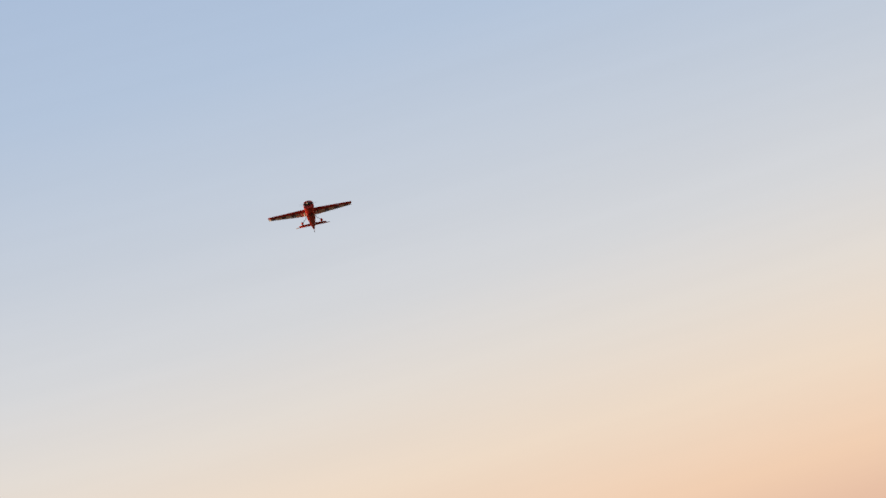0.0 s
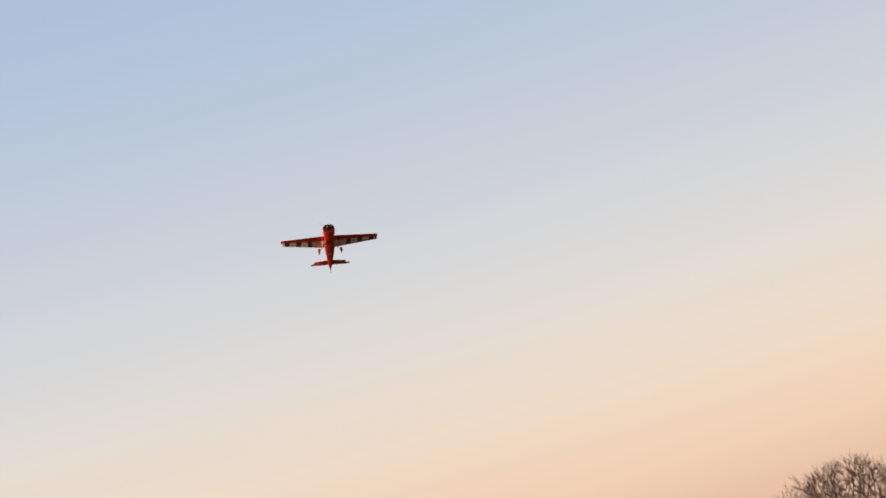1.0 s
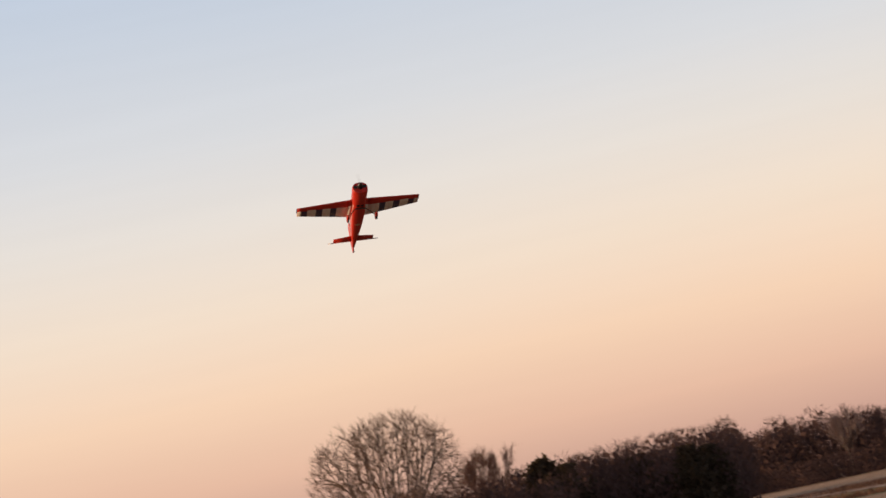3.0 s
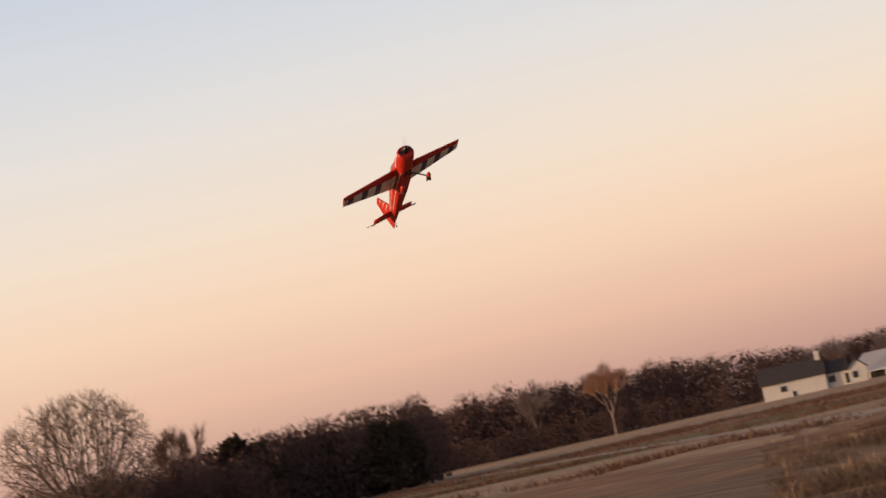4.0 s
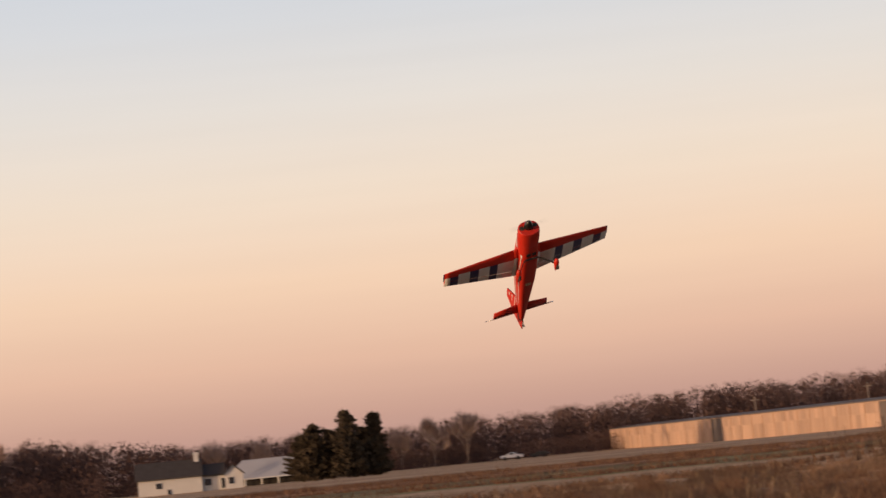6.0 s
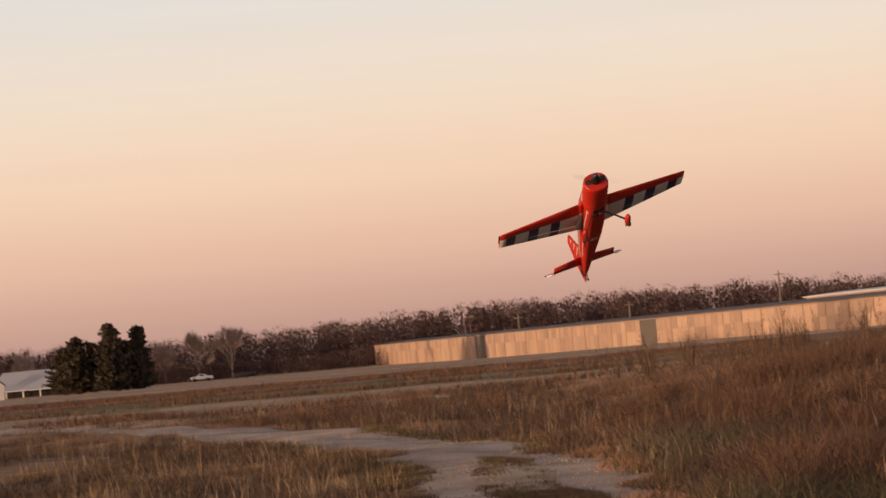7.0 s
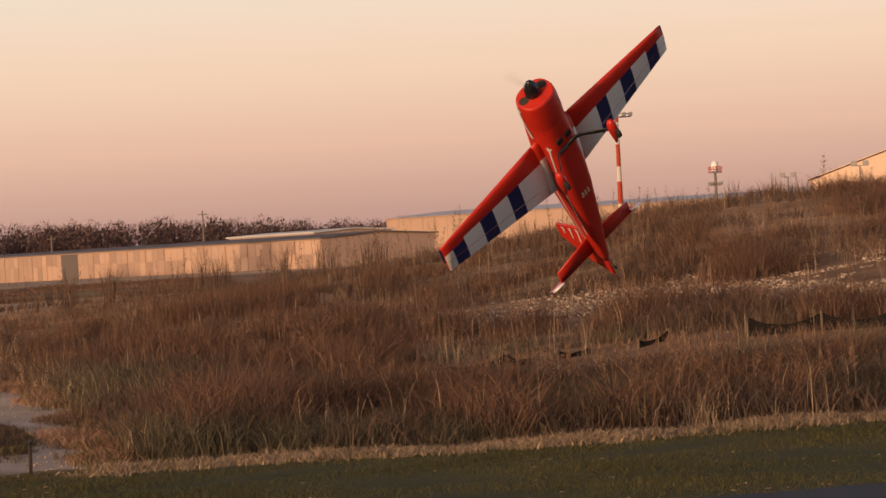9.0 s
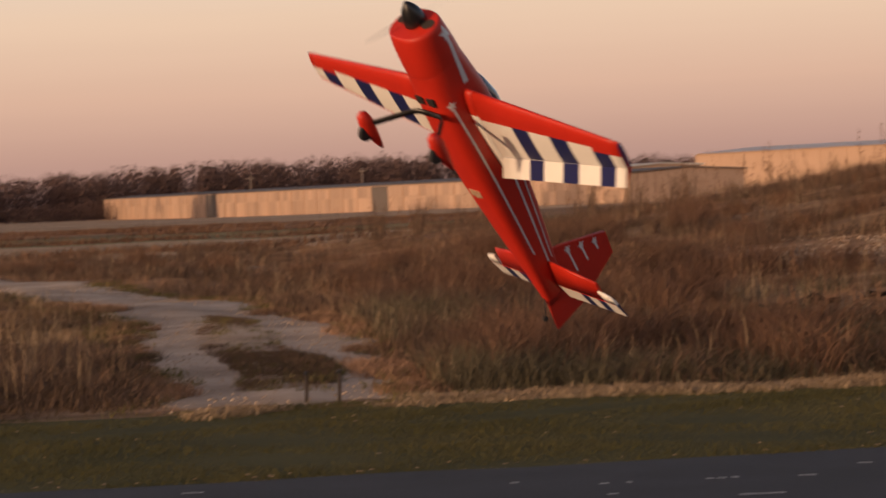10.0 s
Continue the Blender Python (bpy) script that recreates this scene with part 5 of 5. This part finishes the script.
def aeroplane():
    root = thing("model_aeroplane", "red aerobatic model aeroplane with navy and white striped undersides, in flight", "model aeroplane")
    # fuselage
    bm = bmesh.new()
    loft(bm, [ring(*s, e=2.5 + 1.8 * min(max((0.21 - s[0]) / 0.3, 0), 1)) for s in ((0.214, 0.117, -0.130, 0.110), (0.212, 0.1185, -0.1315, 0.1115), (0.205, 0.1183, -0.1318, 0.1118), (0.12, 0.113, -0.137, 0.122), (0.0, 0.108, -0.142, 0.134), (-0.2, 0.109, -0.144, 0.142),
                                 (-0.45, 0.099, -0.135, 0.135), (-0.75, 0.075, -0.112, 0.108), (-1.02, 0.050, -0.090, 0.078), (-1.25, 0.026, -0.074, 0.05), (-1.29, 0.020, -0.070, 0.045))])
    part("fuselage", bm, RED, root)
    bm = bmesh.new()
    loft(bm, [ring(*s, e=2.4) for s in ((0.212, 0.1185, -0.1315, 0.1115), (0.2125, 0.1193, -0.1323, 0.1123), (0.219, 0.1197, -0.1323, 0.1122), (0.28, 0.124, -0.131, 0.108), (0.36, 0.125, -0.124, 0.098), (0.405, 0.123, -0.117, 0.092), (0.422, 0.120, -0.113, 0.088), (0.427, 0.114, -0.107, 0.083))])
    cowl = part("cowl", bm, RED, root)
    for sx in (-1, 1):
        bm = bmesh.new()
        loft(bm, [[(sx * 0.076 + 0.032 * math.cos(k * 0.5236), y, 0.004 + 0.030 * math.sin(k * 0.5236)) for k in range(12)] for y in (0.40, 0.4295)])
        # solid plug; the inlet's inner shade is its dark colour
        part("air_inlet", bm, INTAKE, cowl, "dark cooling inlet")
    # pale lines and stars along the flanks
    secs = ((0.405, 0.121, -0.113, 0.088, 2.4), (0.36, 0.125, -0.124, 0.098, 2.4), (0.28, 0.124, -0.131, 0.108, 2.4), (0.212, 0.1195, -0.1325, 0.1125, 2.4), (0.12, 0.113, -0.137, 0.122, 3.0), (0.0, 0.108, -0.142, 0.134, 3.8), (-0.2, 0.109, -0.144, 0.142, 4.3),
            (-0.45, 0.099, -0.135, 0.135, 4.3), (-0.75, 0.075, -0.112, 0.108, 4.3), (-1.02, 0.050, -0.090, 0.078, 4.3), (-1.25, 0.026, -0.074, 0.05, 4.3))

    def flank(y, z):
        ys = [q[0] for q in secs][::-1]
        w, zb, zt, e = (float(np.interp(y, ys, [q[k] for q in secs][::-1])) for k in (1, 2, 3, 4))
        f = min(abs((z - (zb + zt) / 2) / ((zt - zb) / 2)), 0.999)
        return w * (1 - f ** e) ** (1 / e)

    for side in (1, -1):
        for y0, z0, y1, z1, w0, w1 in ((0.36, 0.035, 0.09, 0.02, 0.008, 0.014), (0.03, -0.095, -0.95, -0.045, 0.006, 0.004), (-0.46, 0.03, -1.08, 0.012, 0.006, 0.004), (-0.50, 0.075, -1.05, 0.04, 0.004, 0.003)):
            bm = bmesh.new()
            prev = None
            for i in range(21):
                t = i / 20
                y, z, w = y0 + (y1 - y0) * t, z0 + (z1 - z0) * t, w0 + (w1 - w0) * t
                cur = [bm.verts.new((side * (flank(y, z + q) + 0.0022), y, z + q)) for q in (-w, 0, w)]
                if prev:
                    for k in range(2):
                        bm.faces.new((prev[k], cur[k], cur[k + 1], prev[k + 1]))
                prev = cur
            part("trim_line", bm, SILVER, root)
        for y, z, r in ((0.365, 0.036, 0.042), (0.045, -0.095, 0.026)):
            bm = bmesh.new()
            mid = bm.verts.new((side * (flank(y, z) + 0.003), y, z))
            tips = []
            for k in range(10):
                a, q = 0.6283 * k, r if k % 2 == 0 else r * 0.42
                yy, zz = y + q * math.cos(a), z + q * math.sin(a)
                tips.append(bm.verts.new((side * (flank(yy, zz) + 0.003), yy, zz)))
            for k in range(10):
                bm.faces.new((mid, tips[k], tips[(k + 1) % 10]))
            part("star", bm, SILVER, root)
    # canopy
    bm = bmesh.new()
    loft(bm, [ring(y, w, 0.08, z, 20, 2.1) for y, w, z in ((0.06, 0.02, 0.135), (-0.02, 0.06, 0.165), (-0.12, 0.075, 0.19), (-0.26, 0.072, 0.19), (-0.42, 0.045, 0.16), (-0.5, 0.012, 0.135))])
    part("canopy", bm, GLASS, root, "dark tinted canopy")
    # spinner and propeller
    bm = bmesh.new()
    loft(bm, [[(r * math.cos(k * 0.3927), y, r * math.sin(k * 0.3927)) for k in range(16)] for y, r in ((0.424, 0.050), (0.445, 0.050), (0.475, 0.046), (0.505, 0.035), (0.530, 0.018), (0.540, 0.008), (0.543, 0.002))])
    part("spinner", bm, BLACK, root, "pointed black spinner")
    bm = bmesh.new()
    for s in (-1, 1):
        rs = []
        for r, c, tw in ((0.03, 0.012, 60), (0.10, 0.020, 40), (0.18, 0.018, 26), (0.235, 0.006, 18)):
            t = radians(tw)
            rs.append([(s * r, q * c * math.sin(t) + 0.002 * e * math.cos(t), s * (q * c * math.cos(t) - 0.002 * e * math.sin(t))) for q, e in ((-1, 0), (0, 1), (1, 0), (0, -1))])
        loft(bm, rs)
    prop = part("propeller", bm, PROPELLER, root, "black two-bladed propeller turning fast")
    # wings
    moving = {}
    for side, nm in ((1, "right"), (-1, "left")):
        bm = bmesh.new()
        frac = lambda x: (wing_edges(x)[0] - hinge(x)) / (wing_edges(x)[0] - wing_edges(x)[1])
        painted(bm, side, spans(0.16, 0.998), lambda x: 0.0, frac, -0.07)
        painted(bm, side, [0.09, 0.16], lambda x: 0.0, lambda x: 0.995, -0.07)
        wing = part("wing", bm, [RED, WHITE, BLUE], root, "red wing with a striped underside")
        # wing tip
        bm = bmesh.new()
        le, te = wing_edges(1.0)
        loft(bm, [[(side * (1 + o), p[1] * (1 - o * 2) - o * 0.2, p[2] * s) for p in foil(1.0, le, hinge(1.0), 0.13, 0, 0.98, 9)] for o, s in ((-0.003, 1), (0.006, 0.7), (0.010, 0.2))])
        part("wing_tip", bm, BLUE, wing, "dark wing tip")
        # aileron about its hinge
        x0, x1 = 0.163, 0.998
        h0, h1 = Vector((side * x0, hinge(x0) - 0.004, 0)), Vector((side * x1, hinge(x1) - 0.004, 0))
        bm = bmesh.new()
        painted(bm, side, spans(x0, x1), lambda x: frac(x) + 0.012, lambda x: 0.997, -0.07)
        ax = (h1 - h0).normalized()
        if side < 0:
            ax = -ax
        bx = ax
        bz = Vector((0, 0, 1))
        by = bz.cross(bx).normalized()
        fr = Matrix((bx, by, bz)).transposed().to_4x4()
        fr.translation = h0
        bm.transform(fr.inverted())
        ail = part("aileron", bm, [RED, WHITE, BLUE], root, "striped aileron")
        moving["aileron_" + nm] = (ail, fr)
        bm = bmesh.new()
        tube(bm, [h0 + Vector((0, 0.004, -0.016)), h1 + Vector((0, 0.004, -0.010))], 0.0022, 5)
        part("hinge_line", bm, SILVER, wing)
    # tail
    bm = bmesh.new()
    for side in (1, -1):
        loft(bm, [[(side * x, y, 0.013 + z) for y, z in ((-1.211, -t), (le, -t), (le + 0.012, 0), (le, t), (-1.211, t))] for x, le, t in ((0.0, -1.058, 0.010), (0.335, -1.108, 0.007))])
    part("tailplane", bm, RED, root)
    for side, nm in ((1, "right"), (-1, "left")):
        bm = bmesh.new()
        prev = None
        for x in (0.035, 0.18, 0.232, 0.288, 0.340, 0.415):
            te = -0.110 + 0.02 * x
            cur = [bm.verts.new((side * x, 0.0, -0.007)), bm.verts.new((side * x, te, -0.002)), bm.verts.new((side * x, te, 0.002)), bm.verts.new((side * x, 0.0, 0.007))]
            if prev:
                xm = (x + px) / 2
                for i in range(4):
                    f = bm.faces.new((prev[i], cur[i], cur[(i + 1) % 4], prev[(i + 1) % 4]))
                    f.material_index = 0 if i != 0 else 2 if (0.18 < xm < 0.232 or 0.288 < xm < 0.34) else 1
            else:
                bm.faces.new(cur)
            prev, px = cur, x
        bm.faces.new(prev[::-1]).material_index = 2
        loft(bm, [[(side * x, y, z) for y, z in ((0.001, -0.0065), (f0, -0.005), (f0, 0.005), (0.001, 0.0065))] for x, f0 in ((0.345, 0.085), (0.405, 0.060), (0.418, 0.03))], mat=1)
        bmesh.ops.recalc_face_normals(bm, faces=bm.faces[:])
        el = part("elevator", bm, [RED, WHITE, BLUE], root, "striped elevator with a pale balance horn")
        moving["elevator_" + nm] = (el, Matrix.Translation((0, -1.216, 0.013)))
    bm = bmesh.new()
    fin = ((-1.04, 0.06), (-1.235, 0.39), (-1.275, 0.39), (-1.275, 0.03))
    loft(bm, [[(x, y, z) for y, z in fin] for x in (-0.008, 0.008)])
    fin_ob = part("fin", bm, RED, root)
    for k in range(3):
        bm = bmesh.new()
        for sx in (-0.0095, 0.0095):
            z = 0.15 + 0.078 * k
            tip = -1.075 - 0.591 * (z - 0.06)
            box(bm, sx - 0.001, sx + 0.001, -1.274, tip, z, z + 0.011)
            hub = bm.verts.new((sx * 1.22, tip, z + 0.005))
            rim = [bm.verts.new((sx * 1.22, tip + q * math.cos(0.6283 * j), z + 0.005 + q * math.sin(0.6283 * j))) for j, q in enumerate((0.024, 0.010) * 5)]
            for j in range(10):
                bm.faces.new((hub, rim[j], rim[(j + 1) % 10]))
        part("fin_stripe", bm, SILVER, fin_ob)
    bm = bmesh.new()
    rud = ((0.0, 0.39), (-0.09, 0.38), (-0.165, 0.12), (-0.165, -0.085), (-0.02, -0.07), (0.0, -0.06))
    loft(bm, [[(x, y, z) for y, z in rud] for x in (-0.006, 0.006)])
    rudder = part("rudder", bm, RED, root)
    moving["rudder"] = (rudder, Matrix.Translation((0, -1.279, 0)))
    # undercarriage
    for side in (1, -1):
        bm = bmesh.new()
        pts = [(0.0, 0.02, -0.150), (0.072, 0.02, -0.152), (0.10, 0.025, -0.170), (0.205, 0.05, -0.305), (0.231, 0.052, -0.318)]
        loft(bm, [[(side * x, y + a, z + b) for a, b in ((-0.014, -0.004), (0.014, -0.004), (0.014, 0.004), (-0.014, 0.004))] for x, y, z in pts])
        leg = part("gear_leg", bm, CARBON, root, "black carbon undercarriage leg")
        bm = bmesh.new()
        loft(bm, [[(side * 0.231 + w * math.cos(k * 0.5236), y, z + h * math.sin(k * 0.5236)) for k in range(12)] for y, w, h, z in
                  ((0.125, 0.006, 0.008, -0.325), (0.11, 0.022, 0.026, -0.325), (0.07, 0.029, 0.036, -0.325), (0.02, 0.027, 0.033, -0.325), (-0.05, 0.015, 0.020, -0.318), (-0.10, 0.005, 0.007, -0.312))])
        pant = part("wheel_fairing", bm, RED, root, "red teardrop wheel fairing")
        bm = bmesh.new()
        loft(bm, [[(side * 0.231 + x, 0.025 + r * math.cos(k * 0.3927), -0.347 + r * math.sin(k * 0.3927)) for k in range(16)] for x, r in ((-0.012, 0.036), (-0.007, 0.042), (0.007, 0.042), (0.012, 0.036))])
        part("wheel", bm, RUBBER, root, "small black wheel")
    bm = bmesh.new()
    for x0 in (-0.058, 0.012):
        box(bm, x0, x0 + 0.046, 0.065, 0.105, -0.1440, -0.1330)
    # solid blocks on the belly, black as the shade in the slots
    part("cooling_slot", bm, HOLE, root, "dark cooling slots in the belly")
    bm = bmesh.new()
    for k in (-1, 0, 1):
        box(bm, k * 0.024 - 0.007, k * 0.024 + 0.007, -0.512 + abs(k) * 0.006, -0.466, -0.1362, -0.1295)
    part("belly_vent", bm, VENT, root, "tan belly vents")
    bm = bmesh.new()
    tube(bm, [(0, -1.24, -0.07), (0, -1.33, -0.115)], 0.004, 5)
    loft(bm, [[(x, -1.335 + r * math.cos(k * 0.5236), -0.12 + r * math.sin(k * 0.5236)) for k in range(12)] for x, r in ((-0.007, 0.014), (0.007, 0.014))])
    part("tail_wheel", bm, RUBBER, root)
    return root, prop, moving


PLANE, PROP, MOVING = aeroplane()
PLANE_ROWS = (
    (0.0, -41.55, 38.84, 15.06, 6.0, -3.2, -132.9),
    (0.5, -36.23, 37.46, 13.21, 10.4, -11.6, -135.8),
    (1.0, -32.54, 38.18, 12.23, 16.0, -10.1, -136.2),
    (1.5, -29.37, 37.42, 10.90, 17.7, 0.9, -131.9),
    (2.0, -26.17, 35.97, 9.43, 20.1, 8.5, -131.9),
    (2.2, -24.90, 35.61, 9.14, 20.9, 6.2, -132.7),
    (3.3, -17.60, 33.42, 7.15, 23.6, -4.2, -141.4),
    (3.5, -16.27, 33.22, 6.85, 25.0, 3.9, -138.7),
    (4.0, -12.94, 32.22, 6.14, 27.0, 16.2, -135.1),
    (4.5, -10.02, 31.16, 5.59, 29.7, 9.7, -142.6),
    (5.0, -7.34, 29.79, 5.10, 26.3, 0.5, -151.4),
    (5.5, -4.81, 28.76, 4.56, 30.7, 0.2, -157.6),
    (5.7, -3.81, 28.31, 4.39, 31.7, 3.7, -158.5),
    (6.0, -2.57, 27.60, 4.17, 32.7, 11.8, -159.3),
    (6.2, -1.71, 27.13, 3.99, 33.2, 18.0, -160.4),
    (7.3, 1.25, 22.97, 2.95, 25.5, 7.7, -170.8),
    (7.5, 1.62, 22.13, 2.71, 23.8, 0.8, -175.6),
    (7.7, 1.99, 21.15, 2.44, 25.5, -4.0, -179.5),
    (8.0, 2.59, 19.55, 2.26, 31.2, -3.9, 178.3),
    (8.2, 3.02, 18.51, 2.30, 34.5, 5.6, -178.2),
    (8.5, 3.50, 16.95, 2.43, 39.8, 24.9, -170.7),
    (8.8, 3.69, 15.43, 2.54, 45.8, 38.2, -167.9),
    (9.0, 3.58, 14.45, 2.61, 49.8, 40.9, -171.6),
    (9.3, 3.05, 13.13, 2.60, 50.2, 40.1, 178.5),
    (9.5, 2.49, 12.27, 2.51, 47.4, 30.6, 166.8),
    (9.8, 1.53, 11.45, 2.41, 47.9, 2.2, 143.3),
    (10.0, 0.83, 10.76, 2.42, 48.3, -14.6, 129.3),
)


def motions():
    walk(PLANE, [(t, pose(x, y, z, rx, ry, rz)) for t, x, y, z, rx, ry, rz in PLANE_ROWS])
    walk(PROP, [(k / 30, pose(0, 0.455, 0, 0, 77 * k)) for k in range(301)])
    # the pickup drives up the apron and turns on to the far road; the car follows
    for ob, lag in ((TRUCK, 0.0), (SEDAN, 0.5)):
        rows = [(0, (-19, 472, -70)), (3.4 + lag, (-36, 520, -70)), (4.4 + lag, (-40, 532, -25)), (5.0 + lag, (-46, 535, 0)), (6.0 + lag, (-57.5, 535, 0)), (7.5 + lag, (-82, 535, 0)), (9.0 + lag, (-97, 535, 0))]
        rows[0] = (0, (-19 + lag * 5, 472 - lag * 16, -70))
        rows.append((10.0, (-101 + lag * 14, 535, 0)))
        walk(ob, [(t, pose(x, y, float(height(x, y)) + 0.02, 0, 0, a)) for t, (x, y, a) in rows])
    # control surfaces: seconds, degrees with the trailing edge up
    for name, rows in (("elevator_left", ((0, 14), (1.5, 18), (3.3, 32), (8.5, 34), (9.0, 41), (9.3, 47), (9.55, 51), (9.8, 8), (10, 12))),
                       ("elevator_right", ((0, 14), (1.5, 18), (3.3, 32), (8.5, 34), (9.0, 41), (9.3, 47), (9.55, 51), (9.8, 8), (10, 12))),
                       ("aileron_left", ((0, 0), (8.8, 0), (9.5, 0), (9.8, -10), (10, -38))),
                       ("aileron_right", ((0, 0), (8.8, 0), (9.5, 0), (9.8, 10), (10, 30)))):
        ob, fr = MOVING[name]
        walk(ob, [(t, fr @ pose(0, 0, 0, -a)) for t, a in rows])
    ob, fr = MOVING["rudder"]
    walk(ob, [(t, fr @ pose(0, 0, 0, 0, 0, a)) for t, a in ((0, 0), (4, 0), (9, 0), (10, 0))])


motions()
